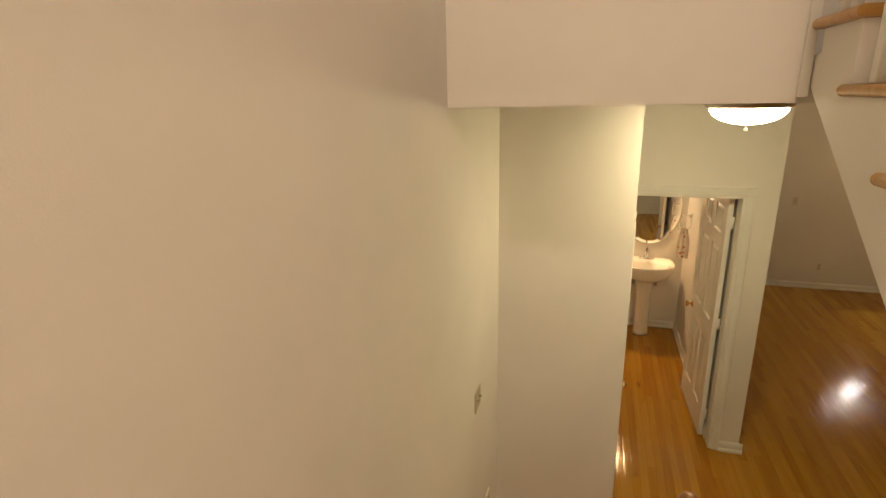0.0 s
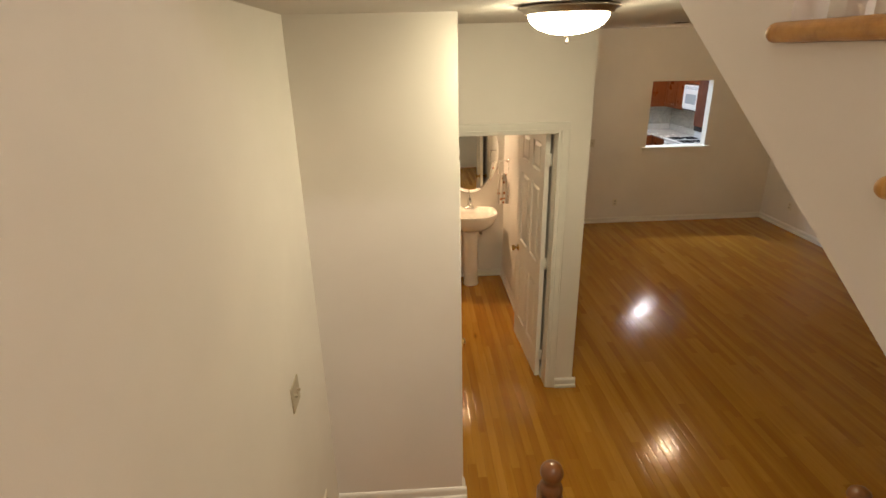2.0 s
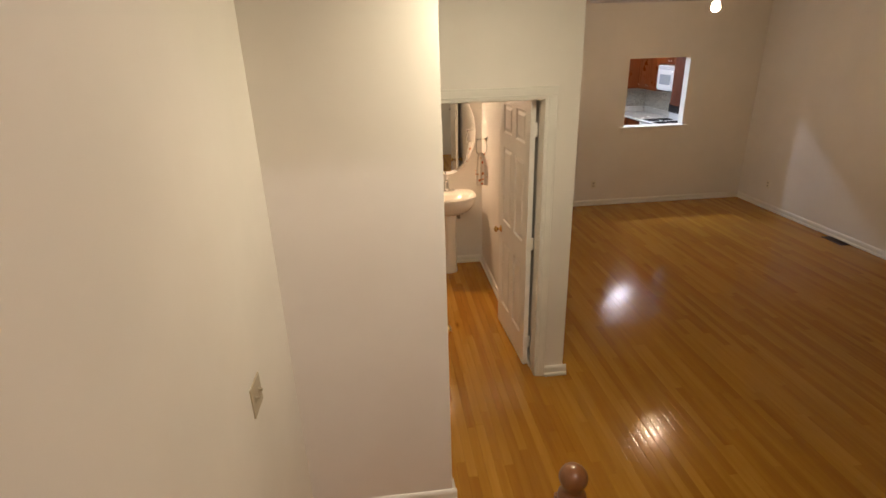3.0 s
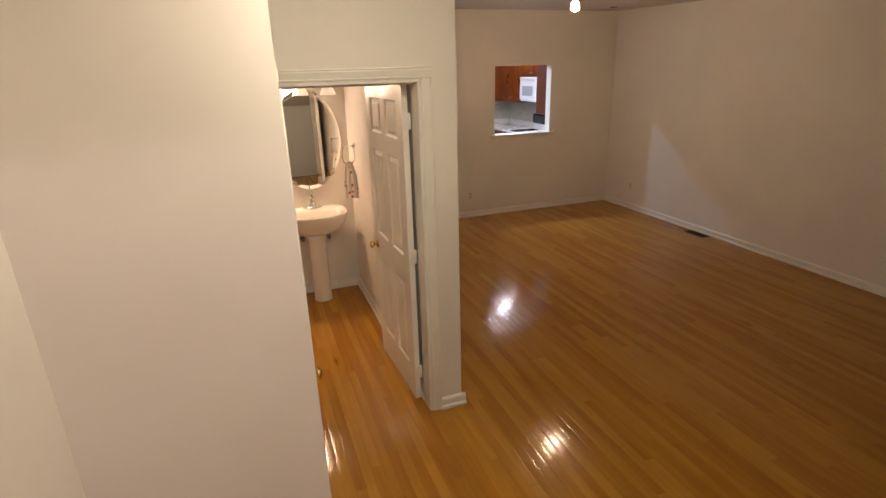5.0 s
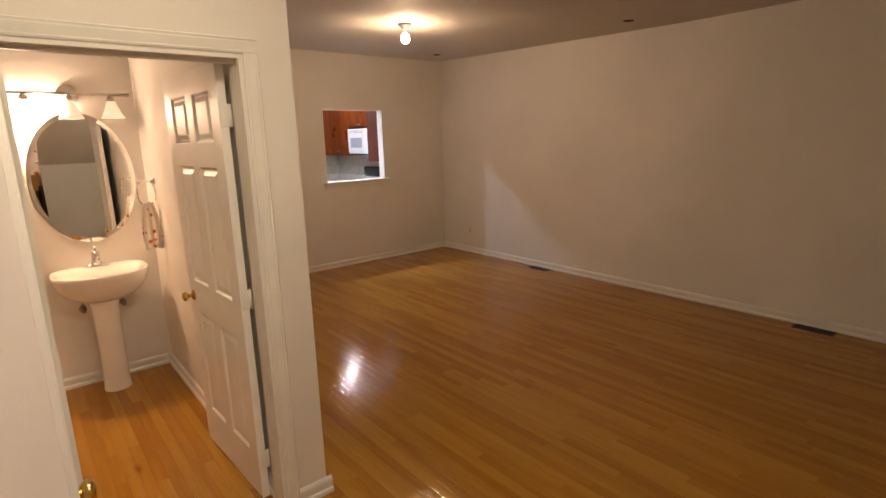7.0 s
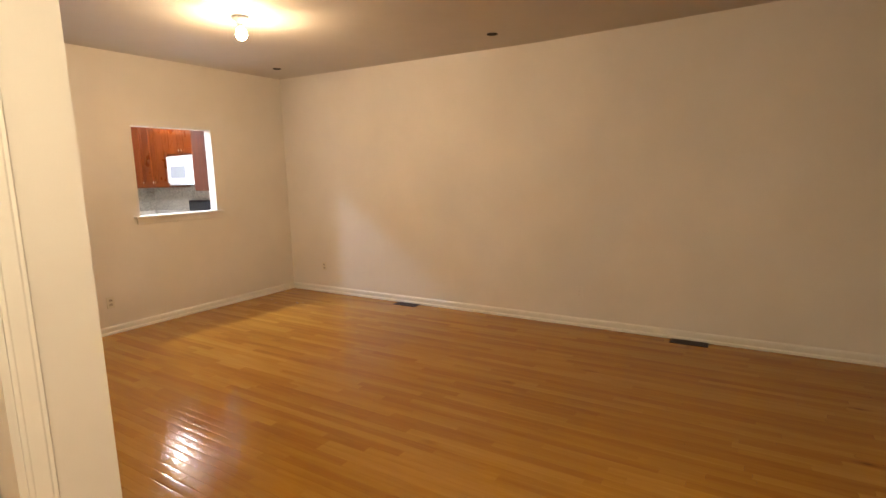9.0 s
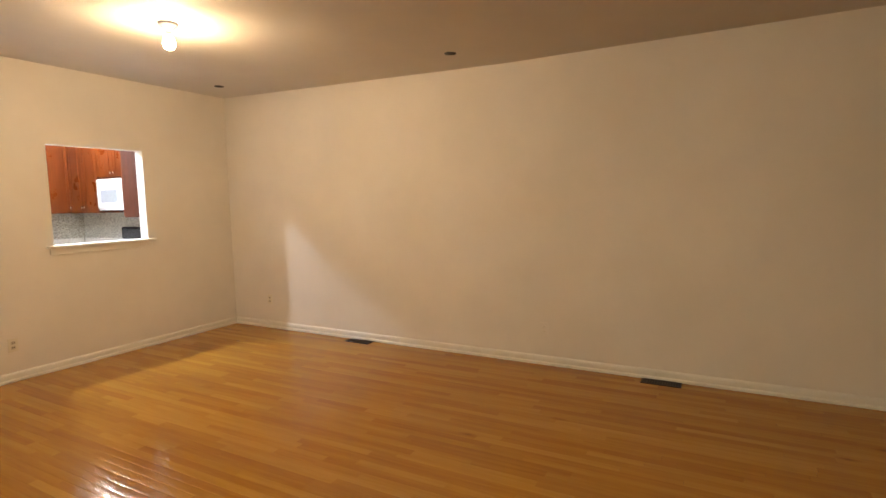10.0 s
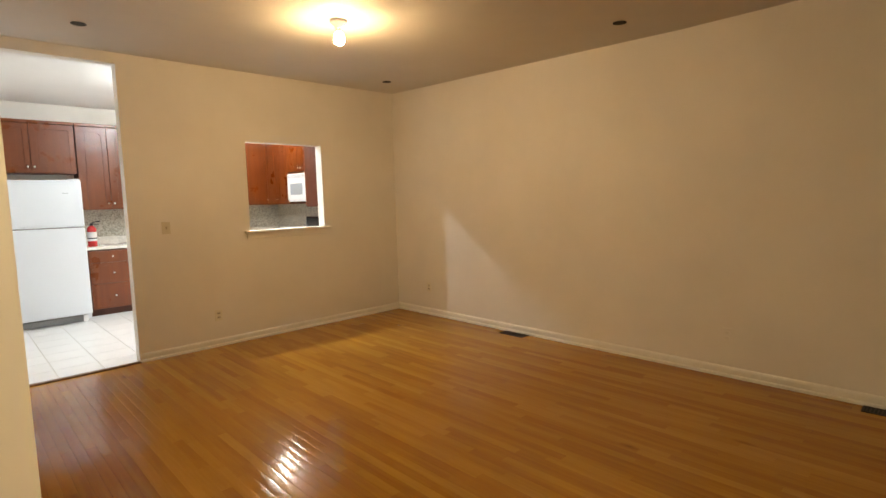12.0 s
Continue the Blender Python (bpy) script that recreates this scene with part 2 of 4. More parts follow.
# ---- walls, ceilings ----
setting("wall_west", boxes((XW - 0.12, YS - 0.12, 0, XW, YBB + 0.12, ZTOP)), WALL, "off-white painted drywall beside the stairs", "wall")
setting("wall_closet_front", boxes((XW, YCL, 0, XCL, YCL + 0.11, ZW)), WALL, "off-white painted end wall of the closet", "wall")
CY0, CY1 = 3.27, 3.98
setting("wall_closet_side", boxes((XCL - 0.11, YCL + 0.11, 0, XCL, CY0, ZW), (XCL - 0.11, CY1, 0, XCL, YB, ZW), (XCL - 0.11, CY0, DH, XCL, CY1, ZW)), WALL, "off-white painted wall with the closet door", "wall")
setting("wall_powder_front", boxes((XW, YB, 0, DX0, YB + 0.12, ZW), (DX1, YB, 0, XBE, YB + 0.12, ZW), (DX0, YB, DH, DX1, YB + 0.12, ZW)), WALL, "off-white painted wall with the powder room doorway", "wall")
setting("wall_powder_side", boxes((XBI, YB + 0.12, 0, XBE, YBB + 0.12, ZW)), WALL, "off-white painted partition of the powder room", "wall")
setting("wall_powder_back", boxes((XW, YBB, 0, XBI, YBB + 0.12, ZW)), WALL, "off-white painted back wall of the powder room", "wall")
setting("wall_hall_end", boxes((XBE - 0.12, YBB + 0.12, 0, XBE, YK, ZW)), WALL, "plain painted wall behind the powder room", "wall")
setting("wall_kitchen", boxes((XBE - 0.12, YK, 0, KX0, YK + KT, 2.92), (KX1, YK, 0, PX0, YK + KT, 2.92), (PX1, YK, 0, XR + 0.12, YK + KT, 2.92),
                              (PX0, YK, 0, PX1, YK + KT, PZ0), (PX0, YK, PZ1, PX1, YK + KT, 2.92), (KX0, YK, KZ, KX1, YK + KT, 2.92)), WALL, "off-white painted wall with a doorway and a pass-through", "wall")
setting("wall_east", boxes((XR, YS - 0.12, 0, XR + 0.12, YK, ZW)), WALL, "long blank off-white painted wall of the living room", "wall")
setting("wall_south", boxes((XS1 + 0.1, YS - 0.12, 0, XR, YS, ZW)), WALL, "plain painted end wall of the living room", "wall")
setting("wall_stair_east", boxes((XS1, YS, 0, XS1 + 0.1, 1.80, ZTOP), (XS1, 1.80, ZC + 0.28, XS1 + 0.1, 4.4, ZTOP)), WALL, "painted wall beside the upper flight", "wall")
setting("wall_stair_south", boxes((XW, YS - 0.12, 0, XS1 + 0.1, YS, ZTOP)), WALL, "painted wall behind the stair landing", "wall")
setting("wall_upper_header", boxes((XW, YH, ZC + 0.004, XS0 - 0.03, YH + 0.11, 4.15)), WALL, "painted face and half wall of the upper floor's edge", "wall")
setting("wall_upper_north", boxes((XW, 4.4, ZC + 0.28, XS1 + 0.1, 4.5, ZTOP)), WALL, "painted wall of the upper hall", "wall")
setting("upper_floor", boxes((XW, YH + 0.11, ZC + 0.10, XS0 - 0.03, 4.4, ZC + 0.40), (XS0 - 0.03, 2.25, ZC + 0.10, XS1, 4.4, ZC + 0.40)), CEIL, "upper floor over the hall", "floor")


def zc(y):
    """The living room's ceiling rises a little towards the kitchen."""
    return ZC + max(0.0, y - 4.6) * 0.0245


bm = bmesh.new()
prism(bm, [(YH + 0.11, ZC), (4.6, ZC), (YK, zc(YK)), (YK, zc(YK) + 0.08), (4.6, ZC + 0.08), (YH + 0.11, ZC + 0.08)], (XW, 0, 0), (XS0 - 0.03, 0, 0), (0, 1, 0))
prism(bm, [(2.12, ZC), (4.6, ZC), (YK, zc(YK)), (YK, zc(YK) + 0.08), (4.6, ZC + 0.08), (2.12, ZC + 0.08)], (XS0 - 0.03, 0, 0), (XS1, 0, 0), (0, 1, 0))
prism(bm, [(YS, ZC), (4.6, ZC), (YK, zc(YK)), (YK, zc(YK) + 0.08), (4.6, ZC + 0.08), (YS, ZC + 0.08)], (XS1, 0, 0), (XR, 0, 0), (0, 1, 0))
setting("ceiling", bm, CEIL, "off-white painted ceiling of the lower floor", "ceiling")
setting("ceiling_upper", boxes((XW, YS, ZTOP, XS1 + 0.1, 4.5, ZTOP + 0.1)), CEIL, "painted ceiling over the stairs", "ceiling")
# kitchen shell
setting("wall_kitchen_back", boxes((XKL, YKB, 0, XR, YKB + 0.12, 2.92)), WALL, "white painted back wall of the kitchen", "wall")
setting("wall_kitchen_west", boxes((XKL - 0.12, YK + KT, 0, XKL, YKB + 0.12, 2.92)), WALL, "white painted side wall of the kitchen", "wall")
setting("wall_kitchen_east", boxes((XR, YK, 0, XR + 0.12, YKB + 0.12, 2.92)), WALL, "white painted wall behind the range", "wall")
setting("ceiling_kitchen", boxes((XKL - 0.12, YK + KT, 2.83, XR, YKB, 2.92)), KCEIL, "white painted kitchen ceiling", "ceiling")

# ---- baseboards ----
BASE = [(0, 0), (0.026, 0), (0.026, 0.014), (0.022, 0.022), (0.014, 0.026), (0.014, 0.060), (0.011, 0.070), (0.006, 0.077), (0, 0.08)]


def baseboard(p0, p1, out):
    bm = bmesh.new()
    prism(bm, BASE, (*p0, 0), (*p1, 0), (*out, 0))
    setting("baseboard", bm, TRIM, "white painted moulded baseboard", "baseboard")


baseboard((XW, YCL), (XCL + 0.026, YCL), (0, -1))
baseboard((XCL, YCL), (XCL, CY0 - 0.062), (1, 0))
baseboard((DX1 + 0.062, YB), (XBE + 0.026, YB), (0, -1))
baseboard((XBE, YB), (XBE, YK), (1, 0))
baseboard((KX1, YK), (XR, YK), (0, -1))
baseboard((XR, YS), (XR, YK - 0.026), (-1, 0))
baseboard((XBI, YB + 0.12), (XBI, YBB), (-1, 0))
baseboard((XW, YBB), (XBI - 0.026, YBB), (0, -1))
baseboard((XW, 1.95), (XW, YCL - 0.026), (1, 0))
baseboard((XBE, YK), (KX0, YK), (0, -1))
baseboard((XS1 + 0.1, YS), (XR - 0.026, YS), (0, 1))

# ---- casings and jambs ----
CAS = [(0, 0), (0, 0.008), (0.008, 0.011), (0.012, 0.0095), (0.042, 0.0145), (0.047, 0.013), (0.054, 0.0155), (0.058, 0.011), (0.058, 0)]


def casing_y(name, x0, x1, z1, y, face):
    """Casing round an opening in a wall across y; face -1 or 1 is the side that it stands on."""
    bm = bmesh.new()
    g = 0.004
    prism(bm, CAS, (x0 - g, y, 0), (x0 - g, y, z1 + g), (-1, 0, 0), (0, face, 0))
    prism(bm, CAS, (x1 + g, y, 0), (x1 + g, y, z1 + g), (1, 0, 0), (0, face, 0))
    prism(bm, CAS, (x0 - 0.062, y, z1 + g), (x1 + 0.062, y, z1 + g), (0, 0, 1), (0, face, 0))
    return setting(name, bm, TRIM, "white painted moulded door casing", "trim")


def casing_x(name, y0, y1, z1, x, face):
    bm = bmesh.new()
    g = 0.004
    prism(bm, CAS, (x, y0 - g, 0), (x, y0 - g, z1 + g), (0, -1, 0), (face, 0, 0))
    prism(bm, CAS, (x, y1 + g, 0), (x, y1 + g, z1 + g), (0, 1, 0), (face, 0, 0))
    prism(bm, CAS, (x, y0 - 0.062, z1 + g), (x, y1 + 0.062, z1 + g), (0, 0, 1), (face, 0, 0))
    return setting(name, bm, TRIM, "white painted moulded door casing", "trim")


casing_y("trim_powder_door", DX0, DX1, DH, YB, -1)
casing_x("trim_closet_door", CY0, CY1, DH, XCL, 1)
setting("trim_powder_jamb", boxes((DX0 - 0.003, YB - 0.003, 0, DX0 + 0.014, YB + 0.123, DH), (DX1 - 0.014, YB - 0.003, 0, DX1 + 0.003, YB + 0.123, DH), (DX0 + 0.014, YB - 0.003, DH - 0.014, DX1 - 0.014, YB + 0.123, DH + 0.003),
                                  (DX0 + 0.014, YB + 0.05, 0, DX0 + 0.026, YB + 0.085, DH - 0.014), (DX0 + 0.026, YB + 0.05, DH - 0.026, DX1 - 0.014, YB + 0.085, DH - 0.014)), TRIM, "white painted door jamb with its stop", "trim")
setting("trim_passthrough", boxes((PX0 - 0.06, YK - 0.05, PZ0 - 0.002, PX1 + 0.06, YK + KT + 0.02, PZ0 + 0.022), bevel=0.004), TRIM, "white painted sill of the pass-through", "trim")
setting("trim_passthrough_apron", boxes((PX0 - 0.035, YK - 0.016, PZ0 - 0.062, PX1 + 0.035, YK + 0.002, PZ0 - 0.003), bevel=0.003), TRIM, "white painted apron below the pass-through sill", "trim")
setting("trim_passthrough_reveal", boxes((PX0 - 0.002, YK - 0.002, PZ0 + 0.022, PX0 + 0.004, YK + KT + 0.002, PZ1), (PX1 - 0.004, YK - 0.002, PZ0 + 0.022, PX1 + 0.002, YK + KT + 0.002, PZ1), (PX0 + 0.004, YK - 0.002, PZ1 - 0.004, PX1 - 0.004, YK + KT + 0.002, PZ1 + 0.002)), TRIM, "white painted reveal of the pass-through", "trim")
setting("trim_kitchen_reveal", boxes((KX1 - 0.004, YK - 0.002, 0, KX1 + 0.002, YK + KT + 0.002, KZ), (KX0, YK - 0.002, KZ - 0.004, KX1 - 0.004, YK + KT + 0.002, KZ + 0.002)), TRIM, "white painted edge of the kitchen doorway", "trim")
setting("trim_threshold", boxes((KX0, YK - 0.03, 0.0, KX1, YK + 0.02, 0.012), bevel=0.004), NEWELW, "brown wooden strip between oak and tile", "trim")

# ---- doors ----
def knob_set(parent, x, z, y0, face, name="knob", size=1.0):
    """A round knob on its rose, standing out from a leaf along y."""
    bm = bmesh.new()
    prof = [(0.032, 0), (0.032, 0.005), (0.024, 0.010), (0.011, 0.013), (0.010, 0.028), (0.018, 0.034), (0.027, 0.043), (0.029, 0.052), (0.024, 0.061), (0.012, 0.066), (0, 0.067)]
    lathe(bm, [(r * size, face * h * size) for r, h in prof], 20, (x, y0, z), "y")
    return part(name, bm, BRASS, parent, "polished brass door knob")


def panel_door(name, label, width, height, group=""):
    """A six-panel leaf from its hinge along +x, its thickness across y, standing on z = 0."""
    root = thing(name, (0, 0, 0), label, "door", group)
    t, st, mid = 0.035, 0.105, 0.095
    pw = (width - 2 * st - mid) / 2
    rows = [(0.22, 0.80), (0.975, 1.585), (1.69, 1.91)]
    bm = bmesh.new()
    c = 0.0115
    box(bm, 0.002, -t / 2 + c + 0.001, 0.002, width - 0.002, t / 2 - c - 0.001, height - 0.002)
    rails = [(0, rows[0][0]), (rows[0][1], rows[1][0]), (rows[1][1], rows[2][0]), (rows[2][1], height)]
    for x0, x1 in ((0, st), (width - st, width)):
        box(bm, x0, -t / 2, 0, x1, t / 2, height)
    for z0, z1 in rails:
        box(bm, st, -t / 2, z0, width - st, t / 2, z1)
    for z0, z1 in rows:
        box(bm, st + pw, -t / 2, z0, st + pw + mid, t / 2, z1)
    part("leaf", bm, DOORP, root)
    for z0, z1 in rows:
        for x0 in (st, st + pw + mid):
            bm = bmesh.new()
            for s in (-1, 1):
                steps = [(0.0, 0.0004), (0.004, 0.0015), (0.011, c - 0.0012), (0.014, c), (0.019, c), (0.022, c - 0.0008), (0.040, 0.0025), (0.043, 0.002)]
                loops = [[bm.verts.new((x, s * (t / 2 - d), z)) for x, z in ((x0 + e, z0 + e), (x0 + pw - e, z0 + e), (x0 + pw - e, z1 - e), (x0 + e, z1 - e))] for e, d in steps]
                for a, b in zip(loops, loops[1:]):
                    for i in range(4):
                        bm.faces.new((a[i], a[(i + 1) % 4], b[(i + 1) % 4], b[i]))
                bm.faces.new(loops[-1])
            bmesh.ops.recalc_face_normals(bm, faces=bm.faces)
            part("panel", bm, DOORP, root)
    return root


leaf = panel_door("interior_door", "white six-panel interior door standing open into the powder room", 0.75, 2.01)
for s in (-1, 1):
    knob_set(leaf, 0.685, 0.885, s * 0.0175, s, "knob", 0.9)
for z in (0.20, 1.0, 1.80):
    bm = boxes((-0.0035, -0.0335, z - 0.045, 0.0, 0.012, z + 0.045), bevel=0.001)
    lathe(bm, [(0.0055, z - 0.047), (0.0055, z + 0.047)], 10, (0.001, -0.0245, 0))
    part("hinge", bm, TRIM, leaf, "painted-over butt hinge")
leaf.matrix_world = pose(DX1 - 0.046, YB + 0.145, 0.012, 0, 0, 92.6)

leaf = panel_door("closet_door", "white six-panel closet door, shut", CY1 - CY0 - 0.008, 2.02)
knob_set(leaf, CY1 - CY0 - 0.095, 0.905, 0.0175, 1, "knob", 0.95)
leaf.matrix_world = pose(XCL - 0.03, CY1 - 0.004, 0.008, 0, 0, -90.0) @ pose(0, 0, 0)
setting("trim_closet_jamb", boxes((XCL - 0.113, CY0 - 0.002, 0, XCL + 0.002, CY0 + 0.002, DH), (XCL - 0.113, CY1 - 0.002, 0, XCL + 0.002, CY1 + 0.002, DH), (XCL - 0.113, CY0, DH - 0.003, XCL + 0.002, CY1, DH + 0.002)), TRIM, "white painted closet door jamb", "trim")

# ---- stairs ----
RISE, RUN = 0.1855, 0.263
Y1 = 2.02                       # lowest riser of the lower flight
LAND = 7 * RISE
XL1 = 0.66                      # open side of the lower flight


def tread_mesh(x0, x1, y_front, depth, z, up):
    """A tread with a round nose; up is +1 where the flight climbs towards +y."""
    bm = bmesh.new()
    t = 0.03
    prof = [(depth, -t), (depth, 0)] + [(0.015 - 0.015 * math.sin(a), -t / 2 + t / 2 * math.cos(a)) for a in [math.pi * k / 14 for k in range(15)]]
    prism(bm, prof, (x0, y_front, z), (x1, y_front, z), (0, up, 0))
    return bm


lower = thing("lower_flight", (0, 0, 0), "lower stair flight with oak treads and white risers", "stairs")
for k in range(1, 7):
    y = Y1 - RUN * (k - 1)
    part("riser", boxes((XW + 0.02, y - 0.02, (k - 1) * RISE, XL1, y, k * RISE - 0.03)), TRIM, lower)
    part("tread", tread_mesh(XW + 0.02, XL1 + 0.02, y + 0.028, RUN + 0.03, k * RISE, -1), OAKT, lower)
ye = Y1 - RUN * 6
part("riser", boxes((XW + 0.02, ye - 0.02, 6 * RISE, XL1, ye, LAND - 0.03)), TRIM, lower)
bm = bmesh.new()
prism(bm, [(0, 0), (Y1, 0), (Y1, 0.10), (ye, LAND - 0.2), (ye, 0)][1:], (XL1 - 0.03, 0, 0), (XL1 - 0.002, 0, 0), (0, 1, 0))
part("stringer", bm, TRIM, lower)
bm = bmesh.new()
prism(bm, [(Y1 + 0.10, 0), (Y1 + 0.10, 0.12), (Y1 + 0.02, 0.30), (ye - 0.05, LAND + 0.13), (ye - 0.05, LAND), (Y1, 0)], (XW, 0, 0), (XW + 0.02, 0, 0), (0, 1, 0))
part("skirt", bm, TRIM, lower)
setting("landing", boxes((XW, YS, LAND - 0.24, XS1, -0.62, LAND), (XW, -0.62, LAND - 0.24, XL1 + 0.1, ye + 0.028, LAND), bevel=0.0), OAKT, "oak boarded stair landing", "landing")

# upper flight: climbs towards +y beside the lower one
R2, N2, T0Y, T0Z = 0.1825, 0.267, 1.203, 2.579
upper = thing("upper_flight", (0, 0, 0), "upper stair flight with oak treads and white stringer", "stairs")
first, last = -6, 2
for n in range(first, last + 1):
    y, z = T0Y + N2 * n, T0Z + R2 * n
    bm = tread_mesh(XS0 - 0.010, XS1, y, N2 + 0.03, z, 1)
    for ys in (y + 0.015, y + 0.310):
        lathe(bm, [(0.015 * math.sin(math.pi * k / 12), z - 0.015 - 0.015 * math.cos(math.pi * k / 12)) for k in range(13)], 16, (XS0 - 0.010, ys, 0))
    prof = [(0, -0.03)] + [(-0.014 * math.sin(a), -0.015 - 0.015 * math.cos(a)) for a in [math.pi * k / 12 for k in range(1, 12)]] + [(0, 0)]
    prism(bm, [(u, v) for u, v in prof], (XS0 - 0.010, y + 0.015, z), (XS0 - 0.010, y + 0.310, z), (1, 0, 0))
    part("tread", bm, OAKT, upper)
    part("riser", boxes((XS0 + 0.031, y + 0.032, z - R2 + 0.001, XS1, y + 0.047, z - 0.031)), TRIM, upper)
    for k, dy in enumerate((0.062, 0.143, 0.224)):
        bm = bmesh.new()
        yb, zb = y + dy, z
        top = 0.86 + dy * R2 / N2
        box(bm, XS0 + 0.012, yb - 0.016, zb, XS0 + 0.044, yb + 0.016, zb + 0.26, 0.003)
        lathe(bm, [(0.016, zb + 0.26), (0.011, zb + 0.27), (0.016, zb + 0.285), (0.010, zb + 0.30), (0.0145, zb + 0.40), (0.009, zb + top)], 10, (XS0 + 0.028, yb, 0))
        part("baluster", bm, TRIM, upper)
SLOPE = R2 / N2


def low(y):
    return 2.304 + 0.68 * (y - 1.382)


ya, yb = T0Y + N2 * first - 0.06, YH + 0.10
bm = bmesh.new()
yc = 1.382 + (LAND - 0.24 - 2.304) / 0.68
prof = [(yc, LAND - 0.24), (ya, LAND - 0.24), (ya, T0Z + R2 * (first - 1))]
for n in range(first, last + 1):
    y, z = T0Y + N2 * n + 0.03, T0Z + R2 * n - 0.031
    prof += [(y, z - R2), (y, z)]
prof += [(T0Y + N2 * (last + 1), T0Z + R2 * last - 0.031), (T0Y + N2 * (last + 1), low(yb) + 0.02), (yb, low(yb))]
prism(bm, prof, (XS0, 0, 0), (XS0 + 0.03, 0, 0), (0, 1, 0))
part("stringer", bm, WALL, upper, "white painted open stringer with drywall face")
bm = bmesh.new()
prism(bm, [(yc, low(yc)), (yb, low(yb)), (yb, low(yb) + 0.02), (yc, low(yc) + 0.02)], (XS0 + 0.03, 0, 0), (XS1, 0, 0), (0, 1, 0))
part("soffit", bm, WALL, upper)
bm = bmesh.new()
tube(bm, [(XS0 + 0.028, ya + 0.1, LAND + 0.98), (XS0 + 0.028, ya + 0.34, T0Z + R2 * (first) + 0.89), (XS0 + 0.028, T0Y + N2 * last + 0.2, T0Z + R2 * last + 0.89 + 0.13)], 0.028, 12)
part("handrail", bm, NEWELW, upper, "brown stained wooden handrail")
setting("trim_header_corner", boxes((XS0 - 0.032, YH - 0.016, ZC + 0.02, XS0 - 0.004, YH - 0.001, 3.6), bevel=0.003), TRIM, "white painted corner trim at the upper floor's edge", "trim")


def newel(x, y, z0, top, label):
    root = thing("newel_post", (x, y, z0), label, "newel post", "newel posts at the stair foot")
    h = top - z0
    part("base_block", boxes((-0.042, -0.042, 0, 0.042, 0.042, h * 0.36), bevel=0.004), NEWELW, root)
    bm = bmesh.new()
    a, b = h * 0.36, h - 0.30
    lathe(bm, [(0.036, a), (0.030, a + 0.02), (0.036, a + 0.04), (0.026, a + 0.07), (0.034, (a + b) / 2), (0.026, b - 0.02), (0.036, b)], 20)
    part("turned_shaft", bm, NEWELW, root)
    part("upper_block", boxes((-0.036, -0.036, h - 0.30, 0.036, 0.036, h - 0.115), bevel=0.006), NEWELW, root)
    bm = bmesh.new()
    c = h - 0.036
    ball = [(0.036 * math.sin(t), c - 0.036 * math.cos(t)) for t in [math.pi * k / 14 for k in range(3, 15)]]
    lathe(bm, [(0.036, h - 0.115), (0.037, h - 0.100), (0.035, h - 0.088), (0.028, h - 0.080), (0.0245, h - 0.072), (0.026, h - 0.068)] + ball[1:], 24)
    part("ball_finial", bm, NEWELW, root, "glossy turned wooden ball")
    return root


newel(0.626, 1.89, RISE, 1.366, "brown stained turned newel post with a ball top")
newel(1.67, 1.90, 0.0, 1.176, "shorter brown stained newel post with a ball top")
rail = thing("guard_rail", (0, 0, 0), "brown wooden guard rail with white balusters", "railing")
bm = bmesh.new()
tube(bm, [(1.67, 1.862, 1.0), (1.67, 0.12, 1.0)], 0.026, 12)
part("handrail", bm, NEWELW, rail)
for k in range(14):
    bm = bmesh.new()
    y = 0.19 + k * 0.115
    box(bm, 1.654, y - 0.016, 0, 1.686, y + 0.016, 0.3, 0.002)
    lathe(bm, [(0.0155, 0.3), (0.011, 0.32), (0.015, 0.34), (0.010, 0.985)], 10, (1.67, y, 0))
    part("baluster", bm, TRIM, rail)
bm = bmesh.new()
prism(bm, [(YS, 0), (0.11, 0), (0.11, low(0.11) - 0.002), (yc, LAND - 0.242), (YS, LAND - 0.242)], (XS0 + 0.002, 0, 0), (XS1, 0, 0), (0, 1, 0))
setting("wall_understair", bm, WALL, "painted wall that closes the space under the stairs", "wall")
rail = thing("stair_rail", (0, 0, 0), "brown wooden handrail of the lower flight", "railing")
bm = bmesh.new()
tube(bm, [(0.615, 1.852, 1.19), (0.615, 1.78, 1.24), (0.615, ye + 0.0, LAND + 0.90)], 0.026, 12)
part("handrail", bm, NEWELW, rail)
for k in range(1, 7):
    for dy in (0.07, 0.20):
        bm = bmesh.new()
        y = Y1 - RUN * (k - 1) - dy
        if y > 1.80:
            continue
        z, top = k * RISE, 1.24 + (1.78 - y) * (LAND + 0.90 - 1.24) / (1.78 - ye) - 0.02
        box(bm, 0.599, y - 0.016, z, 0.631, y + 0.016, z + 0.2, 0.002)
        lathe(bm, [(0.0155, z + 0.2), (0.011, z + 0.22), (0.015, z + 0.24), (0.010, top)], 10, (0.615, y, 0))
        part("baluster", bm, TRIM, rail)

